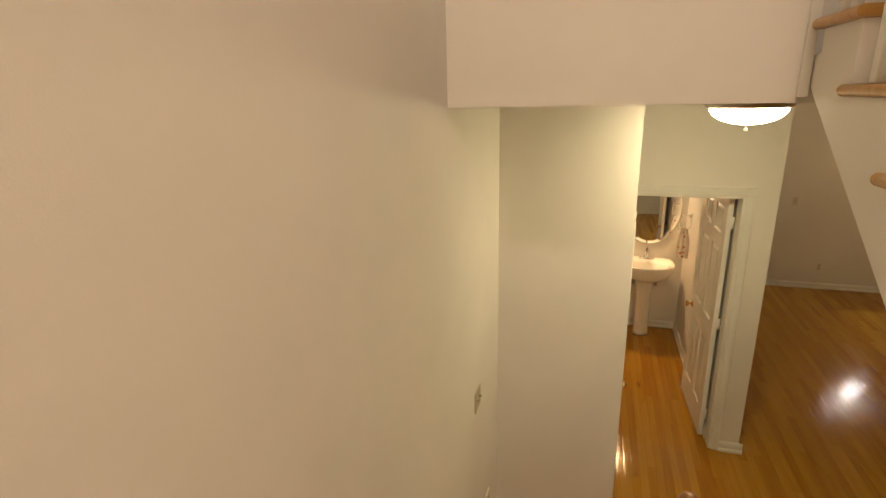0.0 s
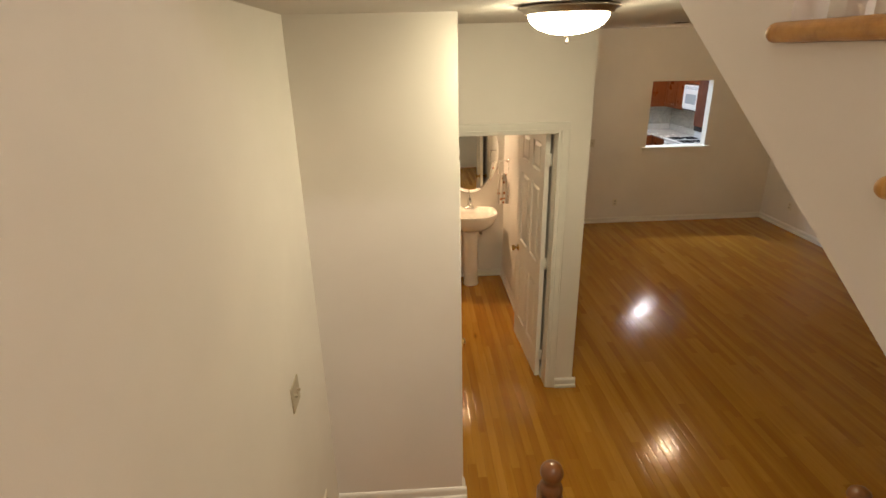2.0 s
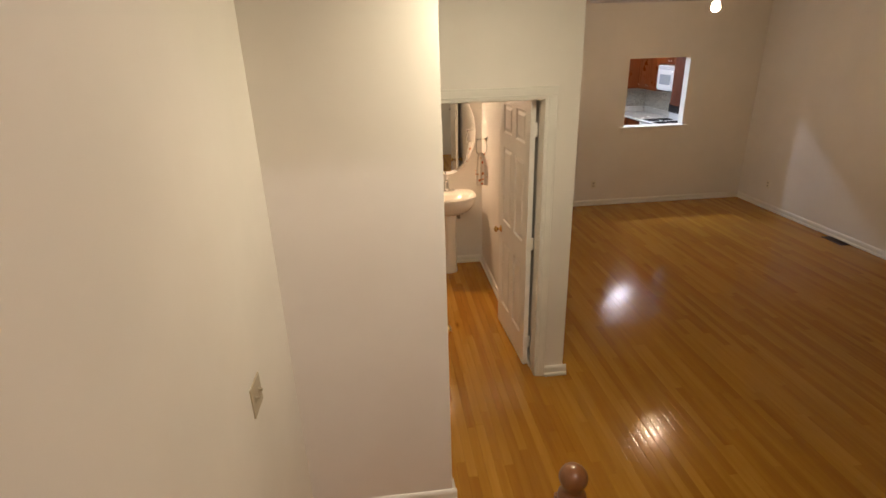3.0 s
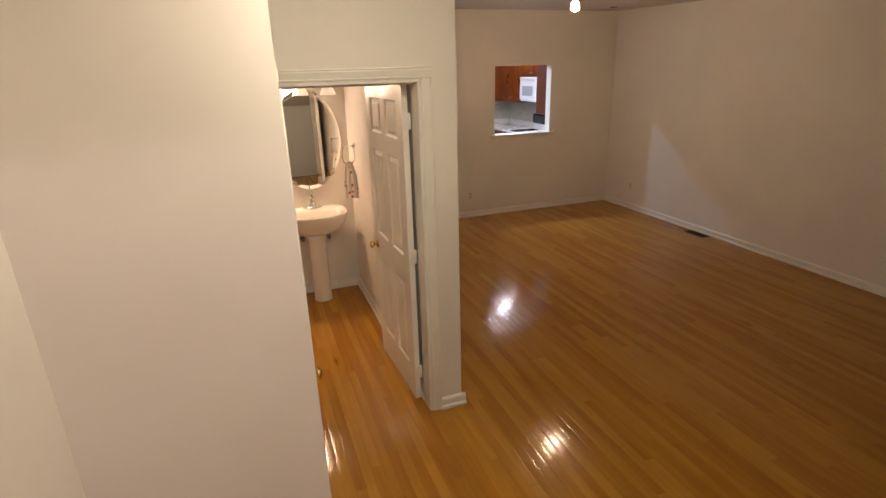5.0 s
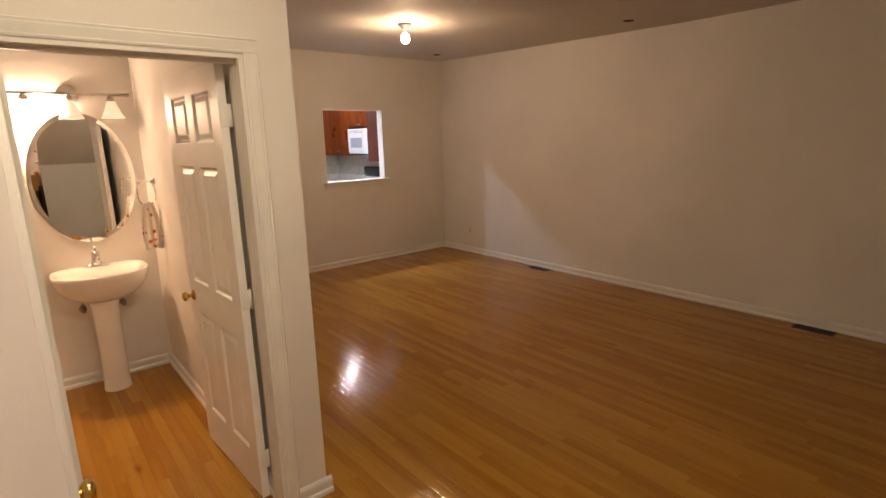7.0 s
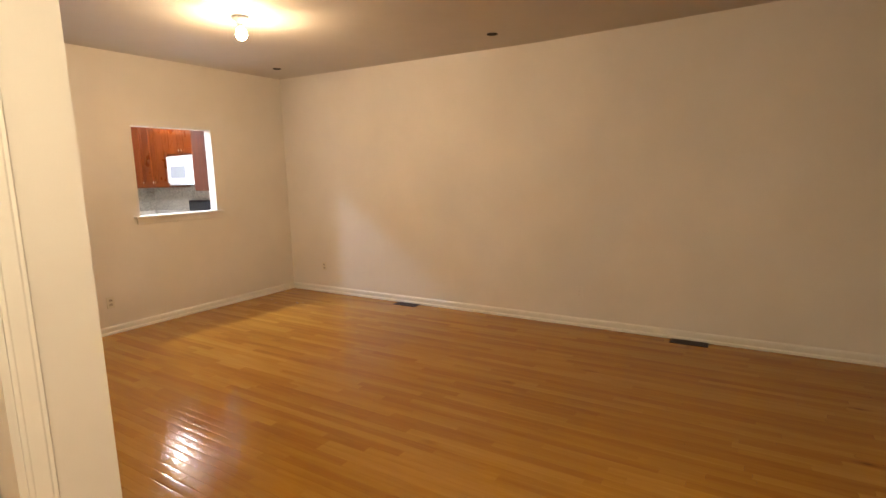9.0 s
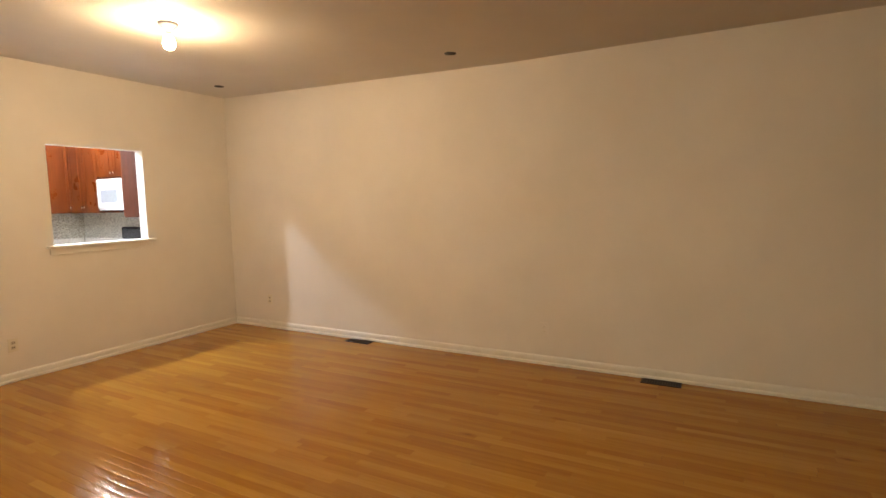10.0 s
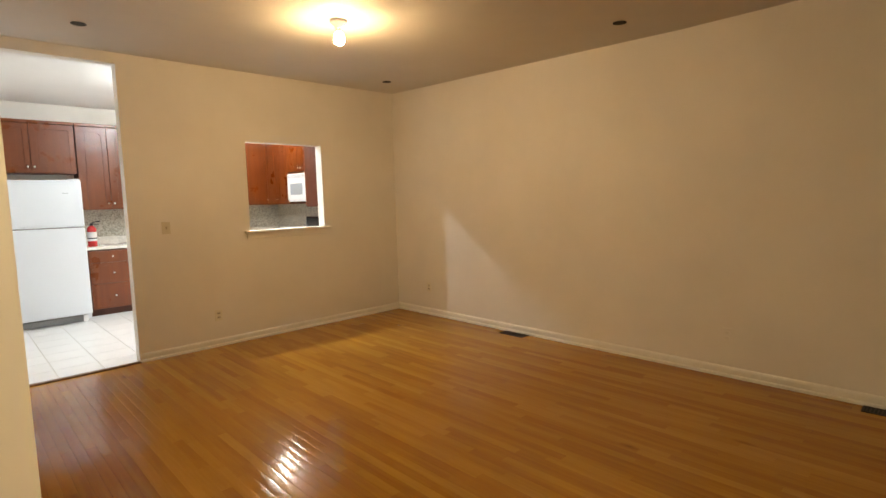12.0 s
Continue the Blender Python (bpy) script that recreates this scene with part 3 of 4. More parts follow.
# ---- lamps ----
dome = thing("ceiling_light", (0.855, 2.83, ZC), "flush ceiling light with a lit white glass bowl and pewter rim", "ceiling light")
bm = bmesh.new()
lathe(bm, [(0.10, 0), (0.185, -0.003), (0.196, -0.010), (0.19, -0.017), (0.176, -0.023), (0.172, -0.032), (0.158, -0.036), (0.10, -0.024)], 48)
part("rim", bm, BRONZE, dome, "dull pewter rim")
bm = bmesh.new()
lathe(bm, [(0.156, -0.034), (0.152, -0.050), (0.138, -0.069), (0.112, -0.087), (0.075, -0.100), (0.035, -0.107), (0, -0.109)], 48)
part("glass_bowl", bm, DOMEG, dome, "lit frosted white glass bowl")
bm = bmesh.new()
lathe(bm, [(0.010, -0.106), (0.014, -0.112), (0.008, -0.118), (0.006, -0.126), (0.010, -0.132), (0.006, -0.140), (0, -0.142)], 16)
part("finial", bm, BRONZE, dome)

lampholder = thing("bare_bulb_light", (3.516, 6.198, zc(6.198)), "bare lit bulb in a white porcelain ceiling holder", "ceiling light")
bm = bmesh.new()
lathe(bm, [(0.062, 0), (0.062, -0.012), (0.054, -0.022), (0.036, -0.030), (0.031, -0.052), (0.022, -0.054)], 32)
part("holder", bm, PORC, lampholder)
bm = bmesh.new()
lathe(bm, [(0.014, -0.053), (0.016, -0.062), (0.022, -0.08)], 28)
part("bulb_collar", bm, PORC, lampholder)
bm = bmesh.new()
lathe(bm, [(0.022, -0.0805), (0.036, -0.098), (0.0410, -0.122), (0.0398, -0.137)], 28)
part("bulb_shoulder", bm, BULBTOP, lampholder, "glowing white glass")
bm = bmesh.new()
lathe(bm, [(0.0397, -0.1372), (0.0365, -0.1505), (0.0290, -0.1650)], 28)
part("bulb", bm, BULBG, lampholder, "lit white bulb")
bm = bmesh.new()
lathe(bm, [(0.0289, -0.1652), (0.018, -0.1735), (0, -0.178)], 28)
part("bulb_tip", bm, BULBTOP, lampholder, "glowing white glass")

klamp = thing("kitchen_ceiling_light", (3.36, 9.25, 2.83), "small white globe ceiling light in the kitchen, lit", "ceiling light")
bm = bmesh.new()
lathe(bm, [(0.06, 0), (0.06, -0.014), (0.045, -0.024), (0.012, -0.03)], 32)
part("base", bm, WHITEP, klamp)
bm = bmesh.new()
lathe(bm, [(0.010, -0.03), (0.010, -0.06)], 16)
part("stem", bm, WHITEP, klamp)
bm = bmesh.new()
lathe(bm, [(0.012, -0.0602), (0.022, -0.066), (0.031, -0.080), (0.034, -0.095), (0.031, -0.110), (0.020, -0.123), (0, -0.128)], 32)
part("diffuser", bm, KLAMP, klamp, "glowing white globe")
spot = thing("kitchen_downlight", (4.08, 9.22, 2.83), "white cylinder downlight on the kitchen ceiling, lit", "ceiling light")
bm = bmesh.new()
lathe(bm, [(0.058, -0.001), (0.064, -0.004), (0.064, -0.090), (0.058, -0.092), (0.056, -0.088), (0.056, -0.022), (0.0, -0.020)], 32)
part("housing", bm, WHITEP, spot)
bm = bmesh.new()
lathe(bm, [(0.050, -0.024), (0.048, -0.030), (0.03, -0.034), (0, -0.035)], 32)
part("lens", bm, DOWNL, spot, "lit frosted lens")
klamp2 = thing("kitchen_ceiling_light", (4.86, 10.22, 2.83), "small white ceiling light over the range, lit", "ceiling light")
bm = bmesh.new()
lathe(bm, [(0.05, 0), (0.05, -0.012), (0.012, -0.02), (0.012, -0.135)], 32)
part("base", bm, WHITEP, klamp2)
bm = bmesh.new()
lathe(bm, [(0.012, -0.135), (0.030, -0.142), (0.046, -0.165), (0.050, -0.19), (0.044, -0.215), (0.026, -0.235), (0, -0.24)], 32)
part("diffuser", bm, KLAMP2, klamp2)
ulamp = thing("upstairs_ceiling_light", (0.9, -1.25, ZTOP), "large round ceiling light above the stairs, lit", "ceiling light")
bm = bmesh.new()
lathe(bm, [(0.30, 0), (0.30, -0.03), (0.29, -0.035)], 40)
part("base", bm, WHITEP, ulamp)
bm = bmesh.new()
lathe(bm, [(0.285, -0.036), (0.265, -0.075), (0.20, -0.11), (0.10, -0.13), (0, -0.135)], 40)
part("diffuser", bm, UPLAMP, ulamp)

for x, y in ((2.156, 7.51), (5.10, 7.67), (5.10, 4.84), (2.20, 4.66)):
    hole = thing("ceiling_opening", (x, y, zc(y)), "open dark hole in the ceiling for a spot lamp", "ceiling hole", "ceiling holes")
    bm = bmesh.new()
    lathe(bm, [(0.050, 0.004), (0.050, -0.003), (0.044, -0.004)], 24)
    part("dark_disc", bm, DARKIN, hole)

# ---- plates and vents ----
def wall_plate(name, where, rz, label, category, kind, w=0.072, h=0.115, mat=PLATE):
    """A plate that faces its own -y."""
    root = thing(name, where, label, category, "", rz)
    part("plate", boxes((-w / 2, -0.006, -h / 2, w / 2, 0.001, h / 2), bevel=0.002), mat, root)
    if kind == "outlet":
        for z in (-0.021, 0.021):
            part("socket", boxes((-0.017, -0.009, z - 0.014, 0.017, -0.005, z + 0.014), bevel=0.003), WALL if mat is WALL else SOCKETP, root)
            for x in (-0.007, 0.007):
                part("slot", boxes((x - 0.0015, -0.0098, z - 0.005, x + 0.0015, -0.0088, z + 0.006)), PLATED if mat is WALL else DARKIN, root)
    else:
        n = 2 if w > 0.1 else 1
        for i in range(n):
            x = (i - (n - 1) / 2) * 0.046
            bm = boxes((x - 0.006, -0.008, -0.013, x + 0.006, -0.005, 0.013))
            box(bm, x - 0.004, -0.020, 0.0, x + 0.004, -0.006, 0.009, 0.001)
            part("toggle", bm, PLATED, root)
    return root


wall_plate("light_switch", (XW, 2.50, 1.225), 90, "ivory double light switch on the stair wall", "light switch", "switch", 0.116, 0.116, PLATED)
wall_plate("wall_outlet", (XW, 2.76, 0.35), 90, "ivory duplex outlet low on the stair wall", "outlet", "outlet")
wall_plate("light_switch", (2.835, YK, 1.235), 0, "almond light switch beside the kitchen doorway", "light switch", "switch", mat=PLATEA)
wall_plate("wall_outlet", (3.262, YK, 0.32), 0, "almond duplex outlet below the pass-through", "outlet", "outlet")
wall_plate("wall_outlet", (XR, 7.63, 0.345), -90, "almond duplex outlet near the corner of the long wall", "outlet", "outlet")
wall_plate("wall_outlet", (XR, 4.206, 0.325), -90, "painted-over outlet on the long wall", "outlet", "outlet", mat=WALL)


def floor_vent(x, y):
    root = thing("floor_vent", (x, y, 0), "brown louvred metal floor register beside the baseboard", "floor vent", "floor vents along the wall")
    w, l = 0.058, 0.150
    part("frame", boxes((-w, -l, 0.0, -w + 0.012, l, 0.006), (w - 0.012, -l, 0.0, w, l, 0.006), (-w, -l, 0, w, -l + 0.012, 0.0055), (-w, l - 0.012, 0, w, l, 0.0055)), IRON, root)
    part("duct", boxes((-w + 0.01, -l + 0.01, 0.0005, w - 0.01, l - 0.01, 0.0015)), DARKIN, root)
    for k in range(14):
        y0 = -l + 0.02 + k * 0.0195
        part("louvre", boxes((-w + 0.012, y0, 0.001, w - 0.012, y0 + 0.007, 0.0048)), IRON, root)
    return root


floor_vent(5.535, 6.235)
floor_vent(5.535, 3.215)

# ---- powder room ----
SX = 0.828
sink = thing("pedestal_sink", (SX, YBB, 0), "white porcelain pedestal sink on the back wall", "sink")


def basin_ring(bm, a, bf, bb, z, seg=44):
    """A D-shaped ring: half width a, reaching bf forward of and bb behind the middle line."""
    out = []
    for i in range(seg):
        t = 2 * math.pi * i / seg
        c, s = math.cos(t), math.sin(t)
        p = 0.55 if s > 0 else 0.8
        x = a * math.copysign(abs(c) ** (0.55 if s > 0 else 0.78), c)
        y = (bb if s > 0 else bf) * math.copysign(abs(s) ** p, s)
        out.append(bm.verts.new((x, -0.215 + y, z)))
    return out


bm = bmesh.new()
spec = [(0.10, 0.09, 0.12, 0.66), (0.17, 0.15, 0.17, 0.685), (0.235, 0.20, 0.19, 0.73), (0.272, 0.235, 0.205, 0.79), (0.285, 0.25, 0.213, 0.84), (0.288, 0.255, 0.214, 0.862), (0.283, 0.25, 0.211, 0.871),
        (0.272, 0.238, 0.205, 0.871), (0.245, 0.205, 0.085, 0.862), (0.225, 0.185, 0.07, 0.835), (0.18, 0.15, 0.055, 0.77), (0.10, 0.09, 0.03, 0.735), (0.02, 0.02, 0.01, 0.73)]
rings = [basin_ring(bm, *s) for s in spec]
for a, b in zip(rings, rings[1:]):
    for i in range(len(a)):
        j = (i + 1) % len(a)
        bm.faces.new((a[i], a[j], b[j], b[i]))
bm.faces.new(list(reversed(rings[0])))
bm.faces.new(rings[-1])
bmesh.ops.recalc_face_normals(bm, faces=bm.faces)
for f in bm.faces:
    f.smooth = True
part("basin", bm, PORC, sink)
bm = bmesh.new()
lathe(bm, [(0.086, 0), (0.089, 0.01), (0.085, 0.03), (0.081, 0.10), (0.079, 0.30), (0.080, 0.50), (0.086, 0.62), (0.104, 0.69)], 36, (-0.01, -0.225, 0), "z", 1.0, 0.9)
part("pedestal", bm, PORC, sink)
bm = bmesh.new()
lathe(bm, [(0.010, 0), (0.010, 0.003), (0.0, 0.003)], 14, (0, -0.300, 0.80), "y")
part("overflow", bm, BRASS, sink)
for s in (-1, 1):
    bm = bmesh.new()
    lathe(bm, [(0.024, 0), (0.024, -0.006), (0.010, -0.010), (0.010, -0.05), (0.017, -0.052), (0.017, -0.075), (0, -0.076)], 14, (s * 0.125, 0, 0.565), "y")
    tube(bm, [(s * 0.125, -0.062, 0.565), (s * 0.125, -0.07, 0.66), (s * 0.07, -0.09, 0.74)], 0.006, 8)
    part("supply_valve", bm, BRONZE, sink, "dark metal supply valve and hose")
fau = thing("faucet", (SX, YBB - 0.055, 0.866), "chrome single-handle faucet on the sink", "faucet")
bm = bmesh.new()
lathe(bm, [(0.072, 0), (0.074, 0.006), (0.066, 0.013), (0.03, 0.02)], 28, (0, 0, 0), "z", 1.0, 0.38)
part("deck_plate", bm, CHROME, fau)
bm = bmesh.new()
lathe(bm, [(0.030, 0.012), (0.026, 0.03), (0.022, 0.06), (0.024, 0.075), (0.020, 0.088), (0, 0.092)], 24)
part("body", bm, CHROME, fau)
bm = bmesh.new()
tube(bm, [(0, -0.01, 0.045), (0, -0.05, 0.062), (0, -0.09, 0.060), (0, -0.112, 0.046)], 0.011, 12)
part("spout", bm, CHROME, fau)
bm = bmesh.new()
tube(bm, [(0, 0.0, 0.088), (0, -0.012, 0.112), (0, -0.045, 0.128)], 0.008, 10)
part("lever", bm, CHROME, fau)
for o in fau.children:
    o.data.transform(Matrix.Diagonal((1.2, 1.15, 1.25, 1)))

mir = thing("oval_mirror", (SX + 0.014, YBB, 1.485), "oval mirror with a slanted glass edge above the sink", "mirror")
bm = bmesh.new()
A, B = 0.312, 0.447
prof = [(1.0, 0.0), (1.0, -0.004), (0.925, -0.0085)]
rings = [[bm.verts.new((A * k * math.cos(2 * math.pi * i / 72), y - 0.002, B * k * math.sin(2 * math.pi * i / 72))) for i in range(72)] for k, y in prof]
for a, b in zip(rings, rings[1:]):
    for i in range(72):
        bm.faces.new((a[i], a[(i + 1) % 72], b[(i + 1) % 72], b[i]))
bm.faces.new(rings[0])
bm.faces.new(rings[-1])
bmesh.ops.recalc_face_normals(bm, faces=bm.faces)
part("glass", bm, MIRROR, mir)

van = thing("vanity_light", (SX, YBB, 2.05), "vanity light with three bell shades, one lamp lit", "wall light")
bm = bmesh.new()
lathe(bm, [(0.062, 0), (0.062, -0.010), (0.052, -0.022), (0.02, -0.03), (0.012, -0.036), (0.012, -0.075)], 28, (0, 0, 0), "y")
part("wall_plate", bm, NICKEL, van)
bm = bmesh.new()
tube(bm, [(-0.345, -0.08, 0), (0.345, -0.08, 0)], 0.0095, 12)
for s in (-1, 1):
    lathe(bm, [(0.013, s * 0.335), (0.013, s * 0.352), (0, s * 0.356)], 12, (0, -0.08, 0), "x")
part("bar", bm, NICKEL, van)
for k, lit in ((-1, True), (0, False), (1, False)):
    bm = bmesh.new()
    x = k * 0.238
    lathe(bm, [(0.010, -0.004), (0.014, -0.012), (0.024, -0.022), (0.027, -0.045), (0.022, -0.048)], 18, (x, -0.08, 0))
    part("socket", bm, NICKEL, van)
    bm = bmesh.new()
    lathe(bm, [(0.024, -0.046), (0.030, -0.06), (0.042, -0.095), (0.056, -0.130), (0.072, -0.160), (0.069, -0.160), (0.052, -0.128), (0.038, -0.093), (0.024, -0.056)], 28, (x, -0.08, 0))
    if lit:
        bulb = bmesh.new()
        lathe(bulb, [(0.010, -0.05), (0.013, -0.06), (0.022, -0.085), (0.022, -0.10), (0.014, -0.115), (0, -0.119)], 18, (x, -0.08, 0))
        part("bulb", bulb, VBULB, van, "lit bulb")
    part("shade", bm, SHADEON if lit else SHADEOFF, van, "lit bell-shaped white glass shade" if lit else "unlit frosted glass shade with a faint added glow")

ring = thing("towel_ring", (XBI, 6.08, 1.455), "chrome towel ring on the powder room wall", "towel ring")
bm = bmesh.new()
lathe(bm, [(0.024, 0), (0.024, -0.008), (0.011, -0.013), (0.0075, -0.03), (0.0075, -0.105), (0.012, -0.112), (0, -0.118)], 18, (0, 0, 0), "x")
part("bracket", bm, CHROME, ring)
bm = bmesh.new()
tube(bm, [(-0.062 + 0.055 * math.copysign(abs(math.sin(2 * math.pi * k / 32)) ** 0.7, math.sin(2 * math.pi * k / 32)), 0, -0.078 + 0.08 * math.copysign(abs(math.cos(2 * math.pi * k / 32)) ** 0.7, math.cos(2 * math.pi * k / 32))) for k in range(32)], 0.005, 8, True)
part("ring", bm, CHROME, ring)
tow = thing("hand_towel", (XBI - 0.062, 6.08, 1.30), "white hand towel with orange and brown print in a ring", "towel", "", 90)
bm = bmesh.new()
cols, rows_n = 14, 16
grid = []
for side in (-1, 1):
    g = []
    for r in range(rows_n + 1):
        v = r / rows_n
        row = []
        for c in range(cols + 1):
            u = c / cols - 0.5
            wid = 0.040 + 0.035 * min(1, v * 2.2)
            fold = 0.010 * math.sin(u * 17 + side) * (0.4 + v)
            row.append(bm.verts.new((side * (0.006 + 0.017 * min(1, v * 3)) + fold * 0.6, u * wid * 2 * 0.75, 0.018 - v * (0.33 if side < 0 else 0.28) + 0.006 * math.cos(u * 9))))
        g.append(row)
    grid.append(g)
for g in grid:
    for r in range(rows_n):
        for c in range(cols):
            bm.faces.new((g[r][c], g[r][c + 1], g[r + 1][c + 1], g[r + 1][c]))
for c in range(cols):
    bm.faces.new((grid[0][0][c], grid[0][0][c + 1], grid[1][0][c + 1], grid[1][0][c]))
bmesh.ops.solidify(bm, geom=list(bm.faces), thickness=0.003)
for f in bm.faces:
    f.smooth = True
part("cloth", bm, TOWEL, tow)

# ---- kitchen ----
BY, UY = 11.00, 11.23           # fronts of the base and wall cabinets on the back wall


def cab_knob(parent, x, y, z, face=(0, -1, 0)):
    bm = bmesh.new()
    prof = [(0.006, 0), (0.006, 0.012), (0.015, 0.018), (0.016, 0.024), (0.010, 0.029), (0, 0.030)]
    if face[0]:
        lathe(bm, [(r, face[0] * h) for r, h in prof], 14, (x, y, z), "x")
    else:
        lathe(bm, [(r, face[1] * h) for r, h in prof], 14, (x, y, z), "y")
    return part("knob", bm, CHROME, parent, "shiny nickel knob")


def door_front(w, h, arch):
    """A raised-panel cabinet door in x and z, its front towards -y."""
    bm = bmesh.new()
    s = 0.055
    box(bm, 0, -0.012, 0, w, 0, h)
    box(bm, 0, -0.020, 0, s, -0.012, h)
    box(bm, w - s, -0.020, 0, w, -0.012, h)
    box(bm, s, -0.020, 0, w - s, -0.012, s)
    n = 10
    pts = [(s + (w - 2 * s) * k / n, h - s - (0.045 * (2 * k / n - 1) ** 2 if arch else 0)) for k in range(n + 1)]
    prism(bm, [(w - s, h), (s, h)] + pts, (0, -0.020, 0), (0, -0.012, 0), (1, 0, 0))
    g = 0.028
    inner = [(s + g, s + g), (w - s - g, s + g)] + [(x, z - g) for x, z in reversed(pts) if s + g <= x <= w - s - g]
    if w > 2 * (s + g) + 0.02:
        prism(bm, inner, (0, -0.018, 0), (0, -0.012, 0), (1, 0, 0))
    return bm


def wall_cabinet(label, where, rz, w, h, depth, doors=2, arch=True, knob_z=0.07, group="wall cabinets", body=None):
    """Origin at the front's lower left corner; the front faces -y before the turn."""
    root = thing("wall_cabinet", where, label, "cabinet", group, rz)
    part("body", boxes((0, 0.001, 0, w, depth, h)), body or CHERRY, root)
    dw = w / doors
    for k in range(doors):
        d = part("door", door_front(dw - 0.008, h - 0.03, arch), CHERRY, root)
        d.location = (k * dw + 0.004, 0, 0.012)
        x = dw - 0.008 - 0.03 if (k % 2 == 0 and doors > 1) or doors == 1 else 0.03
        cab_knob(d, x, -0.020, knob_z)
    part("crown", boxes((-0.003, -0.03, h - 0.005, w + 0.003, depth, h + 0.035), bevel=0.008), CHERRY, root)
    return root


def base_cabinet(label, where, rz, w, drawers):
    root = thing("base_cabinet", where, label, "cabinet", "base cabinets", rz)
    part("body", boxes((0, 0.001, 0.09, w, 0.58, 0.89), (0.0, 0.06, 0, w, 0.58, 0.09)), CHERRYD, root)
    z = 0.87
    for h in drawers:
        bm = bmesh.new()
        box(bm, 0.012, -0.02, z - h + 0.008, w - 0.012, 0, z, 0.005)
        box(bm, 0.045, -0.024, z - h + 0.04, w - 0.045, -0.019, z - 0.035, 0.002) if h > 0.2 else None
        d = part("drawer", bm, CHERRY, root)
        cab_knob(d, w / 2, -0.022, z - h / 2 + 0.004)
        z -= h
    return root


wall_cabinet("cherry wall cabinet over the refrigerator with two doors", (1.70, UY, 1.90), 0, 0.95, 0.63, 0.32, 2, False)
wall_cabinet("cherry wall cabinet with two arched raised-panel doors", (2.66, UY, 1.42), 0, 0.70, 1.11, 0.32)
wall_cabinet("cherry wall cabinet with two arched raised-panel doors", (3.37, UY, 1.42), 0, 0.74, 1.11, 0.32)
wall_cabinet("cherry wall cabinet with two arched raised-panel doors", (4.12, UY, 1.42), 0, 0.74, 1.11, 0.32)
wall_cabinet("cherry corner wall cabinet with one door", (4.87, UY, 1.42), 0, 0.43, 1.11, 0.32, 1)
wall_cabinet("cherry wall cabinet beside the microwave with two doors", (5.29, 11.22, 1.42), -90, 0.76, 1.11, 0.32)
wall_cabinet("short cherry wall cabinet above the microwave", (5.29, 10.455, 1.90), -90, 0.76, 0.63, 0.32, 2, False, 0.05)
# CHERRYD body: this side's shade is in its colour, the doors keep CHERRY
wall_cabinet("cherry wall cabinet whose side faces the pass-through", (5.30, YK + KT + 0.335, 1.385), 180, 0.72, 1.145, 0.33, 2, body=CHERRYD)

base_cabinet("dark cherry three-drawer base cabinet beside the refrigerator", (2.64, BY, 0), 0, 0.56, (0.16, 0.28, 0.34))
for x in (3.21, 3.81, 4.41):
    base_cabinet("dark cherry drawer base cabinet", (x, BY, 0), 0, 0.59, (0.16, 0.28, 0.34))
base_cabinet("dark cherry corner base cabinet", (5.02, 11.54, 0), -90, 1.08, (0.16, 0.62))
for w0 in ((2.61, YKB - 0.034, 0.931, 5.58, YKB - 0.0125, 1.035), (XR - 0.034, 9.01, 0.931, XR - 0.0125, YKB - 0.035, 1.035)):
    setting("backsplash_upstand", boxes(w0, bevel=0.003), COUNTER, "pale stone upstand along the counter", "backsplash")
ctop = thing("countertop", (0, 0, 0), "pale speckled stone countertop", "countertop")
part("slab", boxes((2.61, BY - 0.03, 0.891, 5.61, YKB - 0.005, 0.93), bevel=0.006), COUNTER, ctop)
part("slab", boxes((4.98, 10.458, 0.892, 5.61, BY - 0.032, 0.929), bevel=0.004), COUNTER, ctop)
setting("backsplash_back", boxes((2.60, YKB - 0.012, 0.93, 5.61, YKB, 1.42)), GRANITE, "speckled grey-beige granite backsplash", "backsplash")
setting("backsplash_side", boxes((XR - 0.012, 9.0, 0.93, XR, YKB - 0.013, 1.46)), GRANITE, "speckled grey-beige granite backsplash behind the range", "backsplash")

fr = thing("refrigerator", (1.80, 10.73, 0), "white two-door refrigerator with a dark grille at its foot", "refrigerator")
part("body", boxes((0, 0.075, 0.03, 0.80, 0.80, 1.785), bevel=0.008), FRIDGE, fr)
part("freezer_door", boxes((0, 0, 1.215, 0.80, 0.07, 1.795), bevel=0.012), FRIDGE, fr)
part("fridge_door", boxes((0, 0, 0.10, 0.80, 0.07, 1.203), bevel=0.012), FRIDGE, fr)
part("seal", boxes((0.01, 0.012, 1.20, 0.79, 0.07, 1.218)), GREYM, fr)
part("kick_grille", boxes((0.015, 0.03, 0.012, 0.70, 0.07, 0.09), *[(0.03, 0.026, 0.02 + k * 0.014, 0.69, 0.031, 0.027 + k * 0.014) for k in range(5)]), GREYM, fr)
part("hinge_cap", boxes((0.66, 0.02, 1.795, 0.79, 0.09, 1.812), bevel=0.005), WHITEP, fr)
part("foot", boxes((0.70, 0.03, 0.0, 0.755, 0.08, 0.09), bevel=0.004), WHITEP, fr)
part("badge", boxes((0.60, -0.002, 1.63, 0.66, 0.002, 1.637)), GREYG, fr)
for z0, z1 in ((1.25, 1.62), (0.62, 1.17)):
    bm = bmesh.new()
    tube(bm, [(0.05, 0.0, z0), (0.05, -0.035, z0 + 0.03), (0.05, -0.035, z1 - 0.03), (0.05, 0.0, z1)], 0.011, 10)
    part("handle", bm, WHITEP, fr)

